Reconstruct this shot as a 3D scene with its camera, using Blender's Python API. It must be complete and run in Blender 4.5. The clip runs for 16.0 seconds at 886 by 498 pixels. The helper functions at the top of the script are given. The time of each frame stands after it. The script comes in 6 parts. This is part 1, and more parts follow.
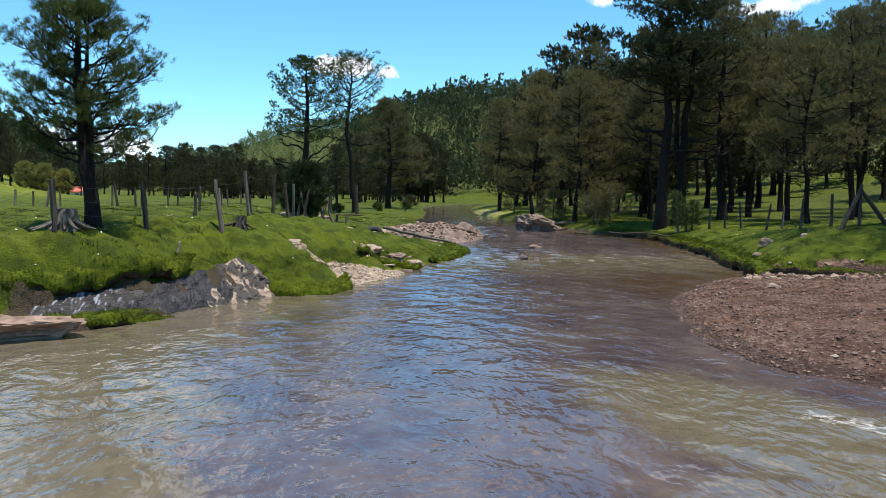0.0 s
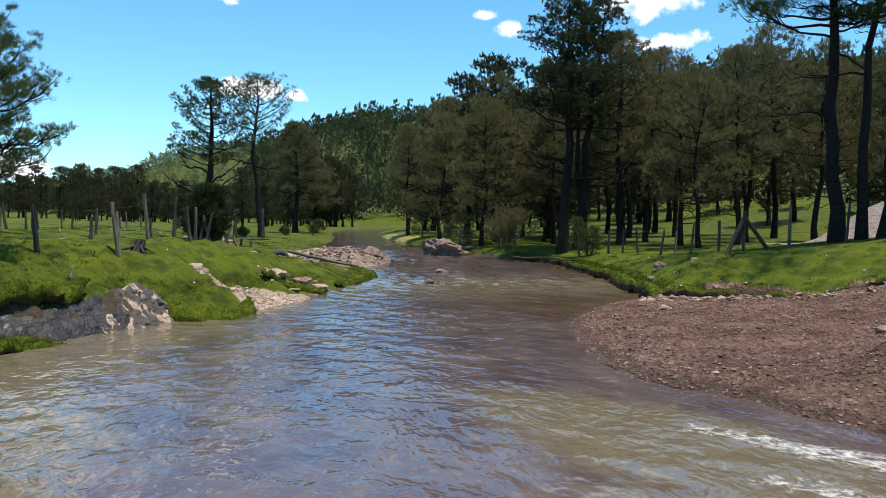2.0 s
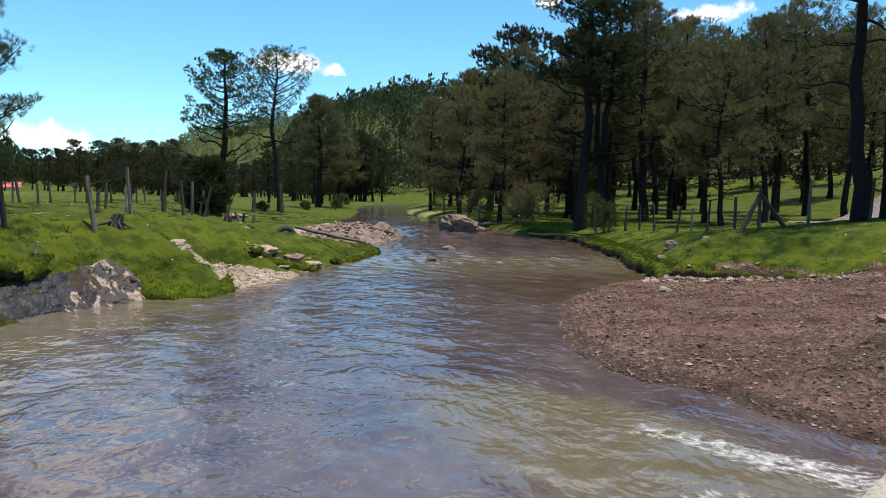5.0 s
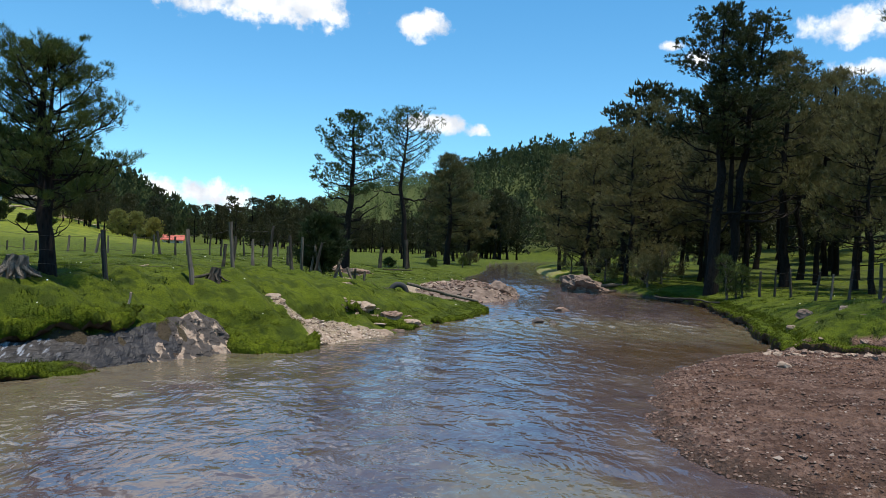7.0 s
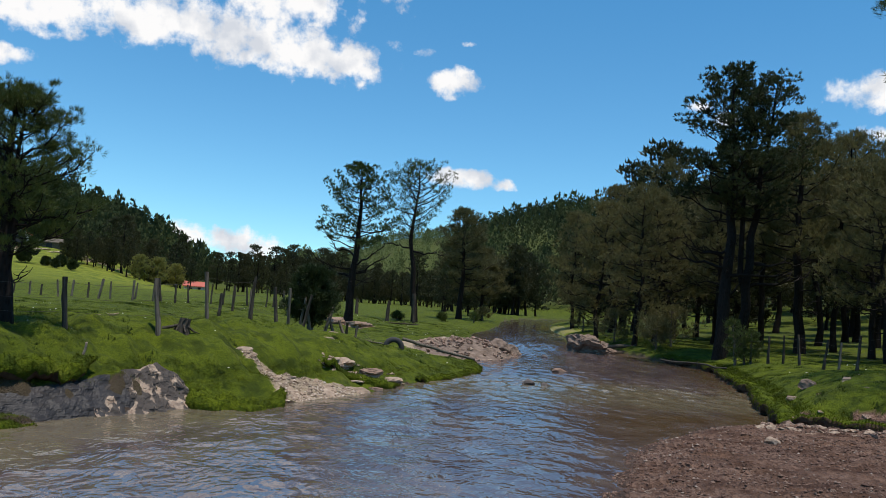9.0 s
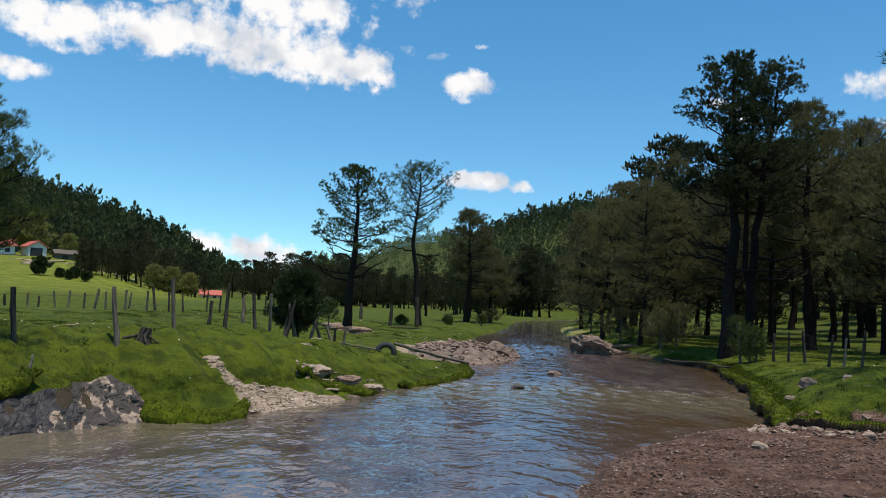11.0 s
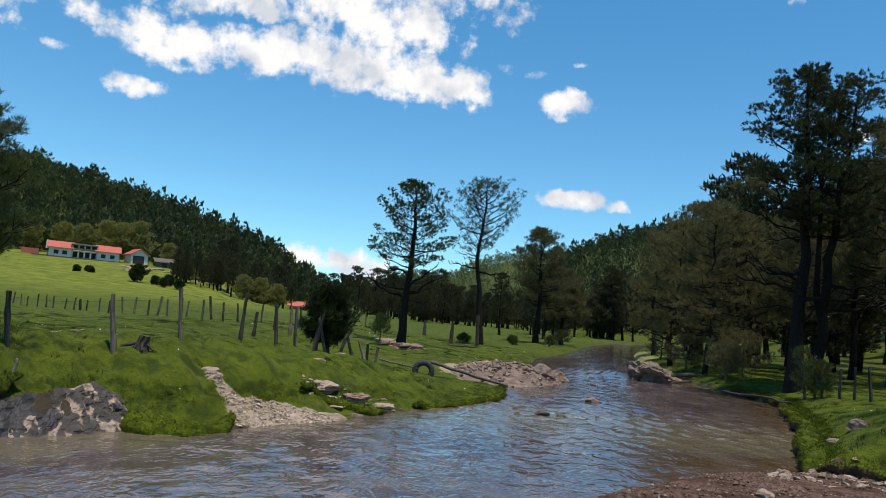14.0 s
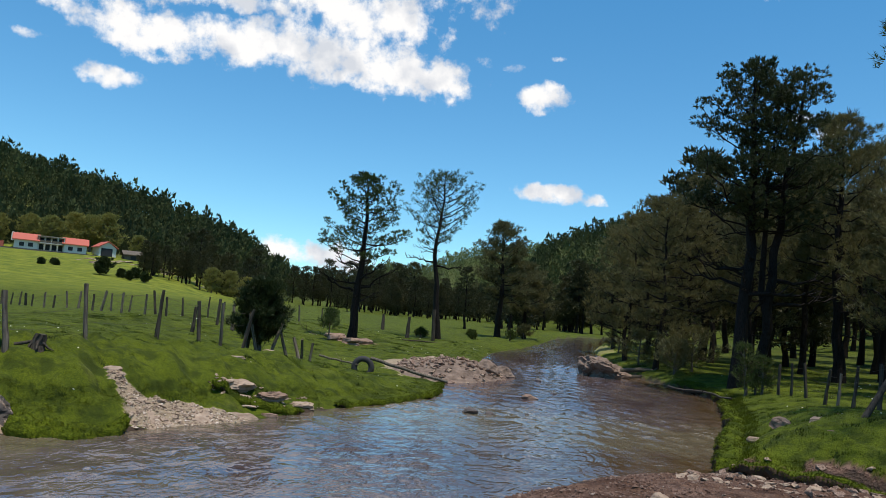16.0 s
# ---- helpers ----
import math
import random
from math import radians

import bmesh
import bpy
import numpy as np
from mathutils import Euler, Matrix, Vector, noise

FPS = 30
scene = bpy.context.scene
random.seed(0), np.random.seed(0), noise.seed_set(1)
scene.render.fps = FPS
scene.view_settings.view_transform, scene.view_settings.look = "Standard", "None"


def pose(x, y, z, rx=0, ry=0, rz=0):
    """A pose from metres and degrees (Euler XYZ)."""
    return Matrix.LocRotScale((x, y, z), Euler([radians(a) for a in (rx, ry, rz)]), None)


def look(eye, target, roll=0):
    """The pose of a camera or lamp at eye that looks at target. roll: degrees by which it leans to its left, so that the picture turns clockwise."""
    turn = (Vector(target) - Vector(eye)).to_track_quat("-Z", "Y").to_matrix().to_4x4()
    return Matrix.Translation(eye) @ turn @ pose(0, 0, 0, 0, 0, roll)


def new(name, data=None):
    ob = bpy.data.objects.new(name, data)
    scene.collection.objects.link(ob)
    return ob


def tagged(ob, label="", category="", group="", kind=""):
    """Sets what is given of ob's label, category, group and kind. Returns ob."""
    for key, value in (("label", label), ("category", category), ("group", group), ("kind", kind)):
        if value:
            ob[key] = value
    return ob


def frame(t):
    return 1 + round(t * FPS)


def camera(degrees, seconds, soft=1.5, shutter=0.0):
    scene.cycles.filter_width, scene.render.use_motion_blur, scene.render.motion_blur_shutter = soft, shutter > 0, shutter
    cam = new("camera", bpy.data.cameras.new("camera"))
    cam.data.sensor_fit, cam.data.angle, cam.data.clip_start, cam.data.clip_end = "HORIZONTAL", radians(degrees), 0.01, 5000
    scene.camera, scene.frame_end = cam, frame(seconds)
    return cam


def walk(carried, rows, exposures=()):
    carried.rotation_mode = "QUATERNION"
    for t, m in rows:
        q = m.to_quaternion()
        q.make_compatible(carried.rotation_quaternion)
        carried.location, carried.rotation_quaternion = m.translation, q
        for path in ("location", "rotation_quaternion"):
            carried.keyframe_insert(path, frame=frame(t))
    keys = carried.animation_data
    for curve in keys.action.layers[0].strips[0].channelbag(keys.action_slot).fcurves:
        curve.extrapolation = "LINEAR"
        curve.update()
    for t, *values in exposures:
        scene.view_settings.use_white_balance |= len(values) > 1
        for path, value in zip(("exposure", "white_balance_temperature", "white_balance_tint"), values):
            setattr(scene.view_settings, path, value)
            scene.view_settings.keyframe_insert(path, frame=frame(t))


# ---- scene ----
cam = camera(59.0, 16.0, soft=0.8)
PATH = [
    (0, (1.431, 2.086, 2.345), (1.561, 4.078, 2.212), 0.9),
    (0.5, (1.448, 2.035, 2.35), (1.594, 4.026, 2.241), 1.1),
    (1, (1.427, 2.042, 2.35), (1.576, 4.035, 2.272), 1.6),
    (1.5, (1.461, 2.001, 2.364), (1.661, 3.99, 2.303), 1.8),
    (2, (1.521, 1.868, 2.343), (1.879, 3.835, 2.277), 1.2),
    (2.5, (1.647, 1.895, 2.361), (2.074, 3.846, 2.258), 0.5),
    (3, (1.831, 1.949, 2.32), (2.3, 3.885, 2.136), -0.1),
    (3.2, (1.894, 2.001, 2.347), (2.376, 3.931, 2.137), -0.4),
    (5.3, (3.041, 2.663, 2.398), (3.2, 4.654, 2.287), 2.1),
    (5.5, (3.157, 2.756, 2.404), (3.222, 4.752, 2.305), 2.2),
    (6, (3.458, 2.978, 2.437), (3.408, 4.976, 2.366), 2.2),
    (6.5, (3.724, 3.113, 2.461), (3.669, 5.112, 2.45), 2.3),
    (7, (4.082, 3.279, 2.447), (3.988, 5.277, 2.451), 2.5),
    (7.5, (4.357, 3.455, 2.491), (4.243, 5.451, 2.543), 3.1),
    (8, (4.624, 3.586, 2.593), (4.512, 5.578, 2.726), 3.7),
    (8.5, (4.916, 3.829, 2.592), (4.757, 5.818, 2.734), 3.8),
    (9, (5.192, 4.013, 2.604), (5.027, 6.001, 2.74), 4.1),
    (9.2, (5.297, 4.114, 2.612), (5.147, 6.104, 2.744), 4.2),
    (11.5, (6.56, 5.18, 2.686), (6.34, 7.162, 2.838), 2.7),
    (12, (6.935, 5.348, 2.779), (6.721, 7.328, 2.959), 3.3),
    (12.5, (7.251, 5.515, 2.774), (7.01, 7.492, 2.958), 4.0),
    (13, (7.572, 5.702, 2.812), (7.315, 7.677, 3.001), 4.4),
    (13.5, (7.859, 5.895, 2.838), (7.55, 7.862, 3.029), 4.6),
    (14, (8.167, 6.108, 2.813), (7.721, 8.05, 2.984), 4.9),
    (14.5, (8.504, 6.304, 2.835), (8.037, 8.244, 2.973), 5.0),
    (15, (8.846, 6.505, 2.913), (8.394, 8.448, 3.056), 5.5),
    (15.5, (9.141, 6.738, 2.928), (8.675, 8.678, 3.06), 5.0),
    (16, (9.528, 6.939, 3.036), (9.137, 8.895, 3.194), 4.9),
]
EXPOSURES = [(0, 0.75, 6750, 11), (3.2, 0.80, 7000, 13), (6, 0.60, 6750, 11), (7.5, 0.36, 6600, 10), (9, 0.18, 6650, 11), (12, 0.20, 6700, 11), (16, 0.22, 6700, 11)]
walk(cam, [(t, look(eye, target, roll)) for t, eye, target, roll in PATH], EXPOSURES)


# ---------------------------------------------------------------- world and sun
SUN_EL, SUN_AZ = 78.0, 140.0      # degrees; azimuth from +y towards +x
SUN_DIR = Vector((math.sin(radians(SUN_AZ)) * math.cos(radians(SUN_EL)),
                  math.cos(radians(SUN_AZ)) * math.cos(radians(SUN_EL)), math.sin(radians(SUN_EL))))

# clouds: tan(azimuth), tan(elevation), half widths, strength
CLOUDS = [
    (-0.674, 0.308, 0.136, 0.029, 1.0), (-0.512, 0.311, 0.099, 0.030, 1.0), (-0.377, 0.325, 0.123, 0.038, 1.0), (-0.270, 0.302, 0.098, 0.031, 1.0),
    (-0.334, 0.376, 0.121, 0.037, 1.0), (-0.809, 0.318, 0.076, 0.017, 0.9), (-0.55, 0.43, 0.35, 0.070, 0.9), (-0.719, 0.244, 0.061, 0.013, 0.9),
    (-0.855, 0.274, 0.033, 0.006, 0.5), (-0.126, 0.323, 0.015, 0.009, 0.75), (-0.170, 0.328, 0.014, 0.011, 0.6), (-0.069, 0.337, 0.009, 0.004, 0.45),
    (-0.082, 0.284, 0.035, 0.018, 0.95), (-0.066, 0.163, 0.047, 0.012, 0.95), (-0.013, 0.157, 0.018, 0.010, 0.8),
    (-0.425, 0.058, 0.040, 0.018, 1.0), (-0.365, 0.055, 0.050, 0.018, 1.0), (-0.320, 0.049, 0.036, 0.016, 0.95),
    (0.449, 0.276, 0.063, 0.023, 1.0), (0.490, 0.227, 0.055, 0.012, 0.9), (0.231, 0.265, 0.014, 0.006, 0.6), (0.262, 0.247, 0.020, 0.010, 0.8),
    (0.35, 0.52, 0.45, 0.07, 0.9), (-1.2, 0.35, 0.25, 0.08, 0.9), (0.95, 0.42, 0.25, 0.08, 0.9),
]


def node(tree, kind, x=None, **settings):
    n = tree.nodes.new(kind)
    for key, value in settings.items():
        if key == "operation":
            n.operation = value
        elif key == "blend":
            n.data_type, n.blend_type = "RGBA", value
    for key, value in (x or {}).items():
        if isinstance(value, bpy.types.NodeSocket):
            tree.links.new(value, n.inputs[key])
        else:
            n.inputs[key].default_value = value
    return n


def maths(tree, op, a, b=0.0, c=0.0):
    return node(tree, "ShaderNodeMath", {0: a, 1: b, 2: c}, operation=op).outputs[0]


def ramp(tree, fac, stops):
    n = node(tree, "ShaderNodeValToRGB", {0: fac})
    while len(n.color_ramp.elements) < len(stops):
        n.color_ramp.elements.new(0.5)
    for e, (p, c) in zip(n.color_ramp.elements, stops):
        e.position, e.color = p, (*c, 1) if len(c) == 3 else c
    return n.outputs[0]


def grey(v):
    return (v, v, v)


def mixed(tree, fac, a, b, blend="MIX"):
    n = node(tree, "ShaderNodeMix", blend=blend)
    for key, value in ((0, fac), (6, a), (7, b)):
        if isinstance(value, bpy.types.NodeSocket):
            tree.links.new(value, n.inputs[key])
        else:
            n.inputs[key].default_value = value if key == 0 else (*value, 1)
    return n.outputs[2]


def stretched(t, at, sx, sy, sz):
    return node(t, "ShaderNodeVectorMath", {0: at, 1: (sx, sy, sz)}, operation="MULTIPLY").outputs[0]


def make_world():
    w = bpy.data.worlds.new("sky")
    scene.world = w
    w.use_nodes = True
    t = w.node_tree
    t.nodes.clear()
    sky = node(t, "ShaderNodeTexSky")
    sky.sky_type, sky.sun_disc = "NISHITA", False
    sky.sun_elevation, sky.sun_rotation = radians(SUN_EL), radians(SUN_AZ)
    sky.altitude, sky.air_density, sky.dust_density, sky.ozone_density = 2200, 1.0, 0.35, 1.6
    coord = node(t, "ShaderNodeTexCoord").outputs["Generated"]
    warp = node(t, "ShaderNodeTexNoise", {"Vector": coord, "Scale": 15.0, "Detail": 6.0, "Roughness": 0.55}).outputs["Color"]
    sep = node(t, "ShaderNodeSeparateXYZ", {0: coord})
    wsep = node(t, "ShaderNodeSeparateXYZ", {0: warp})
    ahead = maths(t, "MAXIMUM", sep.outputs[1], 0.05)
    flat = maths(t, "SQRT", maths(t, "ADD", maths(t, "MULTIPLY", sep.outputs[0], sep.outputs[0]), maths(t, "MULTIPLY", sep.outputs[1], sep.outputs[1])))
    u = maths(t, "DIVIDE", sep.outputs[0], ahead)
    v = maths(t, "DIVIDE", sep.outputs[2], maths(t, "MAXIMUM", flat, 0.05))
    small = node(t, "ShaderNodeSeparateXYZ", {0: node(t, "ShaderNodeTexNoise", {"Vector": coord, "Scale": 50.0, "Detail": 5.0, "Roughness": 0.5}).outputs["Color"]})
    wu = maths(t, "SUBTRACT", maths(t, "ADD", wsep.outputs[0], maths(t, "MULTIPLY", small.outputs[0], 0.55)), 0.775)
    wv = maths(t, "SUBTRACT", maths(t, "ADD", wsep.outputs[1], maths(t, "MULTIPLY", small.outputs[1], 0.55)), 0.775)
    total = None
    for cu, cv, su, sv, amount in CLOUDS:
        du = maths(t, "ADD", maths(t, "DIVIDE", maths(t, "SUBTRACT", u, cu), su), maths(t, "MULTIPLY", wu, 1.5))
        dv = maths(t, "ADD", maths(t, "DIVIDE", maths(t, "SUBTRACT", v, cv), sv), maths(t, "MULTIPLY", wv, 1.9))
        r2 = maths(t, "ADD", maths(t, "MULTIPLY", du, du), maths(t, "MULTIPLY", dv, dv))
        g = maths(t, "MULTIPLY", maths(t, "SUBTRACT", 1.35, r2), amount)
        total = g if total is None else maths(t, "MAXIMUM", total, g)
    torn = node(t, "ShaderNodeTexNoise", {"Vector": coord, "Scale": 38.0, "Detail": 7.0, "Roughness": 0.62}).outputs[0]
    wide = node(t, "ShaderNodeTexNoise", {"Vector": stretched(t, coord, 1.0, 1.0, 2.2), "Scale": 9.0, "Detail": 3.0}).outputs[0]
    total = maths(t, "ADD", total, maths(t, "ADD", maths(t, "MULTIPLY", maths(t, "SUBTRACT", torn, 0.5), 3.2), maths(t, "MULTIPLY", maths(t, "SUBTRACT", wide, 0.47), 1.6)))
    fac = node(t, "ShaderNodeMapRange", {0: total, 1: 0.08, 2: 1.25, 3: 0.0, 4: 1.0})
    fac.interpolation_type = "SMOOTHSTEP"
    front = maths(t, "GREATER_THAN", sep.outputs[1], 0.08)
    fine = node(t, "ShaderNodeTexNoise", {"Vector": coord, "Scale": 20.0, "Detail": 6.0}).outputs[0]
    white = ramp(t, fine, [(0.36, (5.0, 5.4, 6.0)), (0.52, (7.4, 7.5, 7.6))])
    high = node(t, "ShaderNodeMapRange", {0: v, 1: 0.02, 2: 0.42, 3: 0.0, 4: 1.0}).outputs[0]
    blue = mixed(t, 1.0, sky.outputs[0], mixed(t, high, (0.70, 1.10, 1.17), (0.51, 1.21, 1.40)), "MULTIPLY")
    colour = mixed(t, maths(t, "MULTIPLY", fac.outputs[0], front), blue, white)
    bg = node(t, "ShaderNodeBackground", {0: colour, 1: 0.115})
    out = node(t, "ShaderNodeOutputWorld", {0: bg.outputs[0]})
    return w


make_world()
sun = new("sun", bpy.data.lights.new("sun", "SUN"))
sun.data.energy, sun.data.angle, sun.data.color = 3.4, radians(1.5), (1.0, 0.95, 0.88)
sun.matrix_world = look(SUN_DIR * 50, (0, 0, 0))

# ---------------------------------------------------------------- materials


def material(name, build):
    m = bpy.data.materials.new(name)
    m.use_nodes = True
    t = m.node_tree
    t.nodes.clear()
    out = node(t, "ShaderNodeOutputMaterial")
    shader = build(t)
    t.links.new(shader, out.inputs[0])
    return m


def principled(t, colour, rough=0.8, normal=None, **extra):
    p = node(t, "ShaderNodeBsdfPrincipled")
    for key, value in (("Base Color", colour), ("Roughness", rough), ("Normal", normal)):
        if value is None:
            continue
        if isinstance(value, bpy.types.NodeSocket):
            t.links.new(value, p.inputs[key])
        else:
            p.inputs[key].default_value = (*value, 1) if key == "Base Color" else value
    for key, value in extra.items():
        key = key.replace("_", " ")
        if isinstance(value, bpy.types.NodeSocket):
            t.links.new(value, p.inputs[key])
        else:
            p.inputs[key].default_value = value
    return p.outputs[0]


def place(t):
    return node(t, "ShaderNodeTexCoord").outputs["Object"]


def world_place(t):
    return node(t, "ShaderNodeNewGeometry").outputs["Position"]


def noise_of(t, at, scale, detail=4.0, rough=0.55):
    return node(t, "ShaderNodeTexNoise", {"Vector": at, "Scale": scale, "Detail": detail, "Roughness": rough}).outputs[0]


def bumped(t, height, strength=0.5, distance=0.02):
    return node(t, "ShaderNodeBump", {"Strength": strength, "Distance": distance, "Height": height}).outputs[0]


def random_of(t):
    return node(t, "ShaderNodeNewGeometry").outputs["Random Per Island"]


def needles(name, dark, light, rest=0.30):
    def build(t):
        r = random_of(t)
        big = noise_of(t, world_place(t), 0.6, 2.0)
        c = mixed(t, r, dark, light)
        c = mixed(t, maths(t, "MULTIPLY", big, 0.7), c, dark)
        own = node(t, "ShaderNodeObjectInfo").outputs["Random"]
        c = mixed(t, maths(t, "MULTIPLY", own, 0.45), c, (light[0] * 1.15, light[1] * 0.95, light[2] * 0.7))
        p = principled(t, c, 0.55, Specular_IOR_Level=0.25)
        tr = node(t, "ShaderNodeBsdfTranslucent", {0: c}).outputs[0]
        return node(t, "ShaderNodeMixShader", {0: rest, 1: p, 2: tr}).outputs[0]
    return material(name, build)


def bark_material(name, dark, light):
    def build(t):
        at = place(t)
        plates = node(t, "ShaderNodeTexVoronoi", {"Vector": stretched(t, at, 1, 1, 0.35), "Scale": 16.0}).outputs["Distance"]
        n = noise_of(t, stretched(t, at, 1, 1, 0.3), 9.0, 6.0)
        h = maths(t, "ADD", plates, n)
        c = ramp(t, h, [(0.45, dark), (1.0, light)])
        return principled(t, c, 0.92, bumped(t, h, 0.9, 0.03), Specular_IOR_Level=0.2)
    return material(name, build)


def grass_colour(t, at):
    """Mossy green turf: light mounds, painted shade in hollows and between tufts, fine grain."""
    big, mid, tuft, fine = noise_of(t, at, 0.12, 3.0), noise_of(t, at, 1.1, 5.0, 0.6), noise_of(t, at, 5.0, 5.0, 0.6), noise_of(t, at, 34.0, 4.0)
    hollow_shade = noise_of(t, stretched(t, at, 0.75, 1.0, 1.0), 2.3, 4.0, 0.6)
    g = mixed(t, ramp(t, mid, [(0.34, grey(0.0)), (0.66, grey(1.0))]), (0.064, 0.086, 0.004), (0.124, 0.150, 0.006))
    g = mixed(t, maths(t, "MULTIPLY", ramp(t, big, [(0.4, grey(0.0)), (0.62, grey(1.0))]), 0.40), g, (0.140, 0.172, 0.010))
    # shade of hollows and tuft gaps, painted as dark blotches by noise
    g = mixed(t, maths(t, "MULTIPLY", ramp(t, hollow_shade, [(0.38, grey(1.0)), (0.52, grey(0.0))]), 0.75), g, (0.028, 0.039, 0.004))
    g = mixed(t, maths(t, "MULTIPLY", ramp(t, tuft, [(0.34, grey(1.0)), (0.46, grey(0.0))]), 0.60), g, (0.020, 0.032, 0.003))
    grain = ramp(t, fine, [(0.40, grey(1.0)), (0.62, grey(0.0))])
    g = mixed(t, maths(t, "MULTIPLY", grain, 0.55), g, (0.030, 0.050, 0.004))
    dry = ramp(t, noise_of(t, at, 0.55, 6.0), [(0.62, grey(0.0)), (0.72, grey(1.0))])
    return mixed(t, maths(t, "MULTIPLY", dry, 0.25), g, (0.16, 0.150, 0.050)), mid, maths(t, "ADD", maths(t, "MULTIPLY", tuft, 1.6), fine)


def turf_build(t):
    at = world_place(t)
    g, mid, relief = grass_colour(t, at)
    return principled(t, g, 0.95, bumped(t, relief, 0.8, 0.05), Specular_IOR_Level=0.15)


def ground_build(t):
    """Grass, gravel and mud by painted zones, with grain at three scales."""
    at = world_place(t)
    zone = node(t, "ShaderNodeVertexColor")
    zone.layer_name = "zone"
    z = node(t, "ShaderNodeSeparateColor", {0: zone.outputs[0]})
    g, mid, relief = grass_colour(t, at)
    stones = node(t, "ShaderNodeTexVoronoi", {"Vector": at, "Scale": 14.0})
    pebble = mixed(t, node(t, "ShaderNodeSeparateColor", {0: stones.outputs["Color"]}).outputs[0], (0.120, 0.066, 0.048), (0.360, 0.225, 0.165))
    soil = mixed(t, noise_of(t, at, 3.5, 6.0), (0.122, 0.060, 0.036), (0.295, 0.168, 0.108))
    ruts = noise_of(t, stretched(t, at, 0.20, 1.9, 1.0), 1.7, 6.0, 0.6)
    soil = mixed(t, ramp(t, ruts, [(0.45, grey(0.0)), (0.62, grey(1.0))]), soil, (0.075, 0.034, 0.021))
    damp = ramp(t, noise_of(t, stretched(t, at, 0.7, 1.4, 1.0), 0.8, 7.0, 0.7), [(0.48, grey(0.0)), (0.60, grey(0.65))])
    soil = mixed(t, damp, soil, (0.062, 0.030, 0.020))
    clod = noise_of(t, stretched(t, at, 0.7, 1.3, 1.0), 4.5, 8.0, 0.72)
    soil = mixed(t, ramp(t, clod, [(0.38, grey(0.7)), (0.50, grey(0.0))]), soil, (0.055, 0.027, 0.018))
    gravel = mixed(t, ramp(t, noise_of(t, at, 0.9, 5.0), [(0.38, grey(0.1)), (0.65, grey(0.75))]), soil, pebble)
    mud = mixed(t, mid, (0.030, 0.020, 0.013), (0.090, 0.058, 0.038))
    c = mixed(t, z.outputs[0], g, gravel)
    c = mixed(t, z.outputs[1], c, mud)
    sand = mixed(t, noise_of(t, at, 7.0, 6.0), (0.25, 0.178, 0.120), (0.50, 0.385, 0.275))
    # sunlight on the farm slope, painted as a lighter, yellower grass colour
    sunny_slope = mixed(t, ramp(t, noise_of(t, at, 0.35, 6.0, 0.65), [(0.36, grey(0.0)), (0.62, grey(1.0))]), (0.085, 0.115, 0.010), (0.200, 0.215, 0.022))
    c = mixed(t, node(t, "ShaderNodeMapRange", {0: zone.outputs[1], 1: 0.0, 2: 0.2, 3: 0.0, 4: 1.0}).outputs[0], c, sunny_slope)
    c = mixed(t, node(t, "ShaderNodeMapRange", {0: zone.outputs[1], 1: 0.22, 2: 0.5, 3: 0.0, 4: 0.9}).outputs[0], c, sand)
    c = mixed(t, z.outputs[2], c, mixed(t, mid, (0.040, 0.056, 0.014), (0.085, 0.095, 0.028)))
    h = maths(t, "ADD", maths(t, "MULTIPLY", relief, 0.5), maths(t, "MULTIPLY", maths(t, "ADD", stones.outputs["Distance"], maths(t, "MULTIPLY", clod, 2.5)), z.outputs[0]))
    return principled(t, c, maths(t, "SUBTRACT", 0.95, maths(t, "MULTIPLY", z.outputs[1], 0.35)), bumped(t, h, 0.9, 0.09), Specular_IOR_Level=0.2)


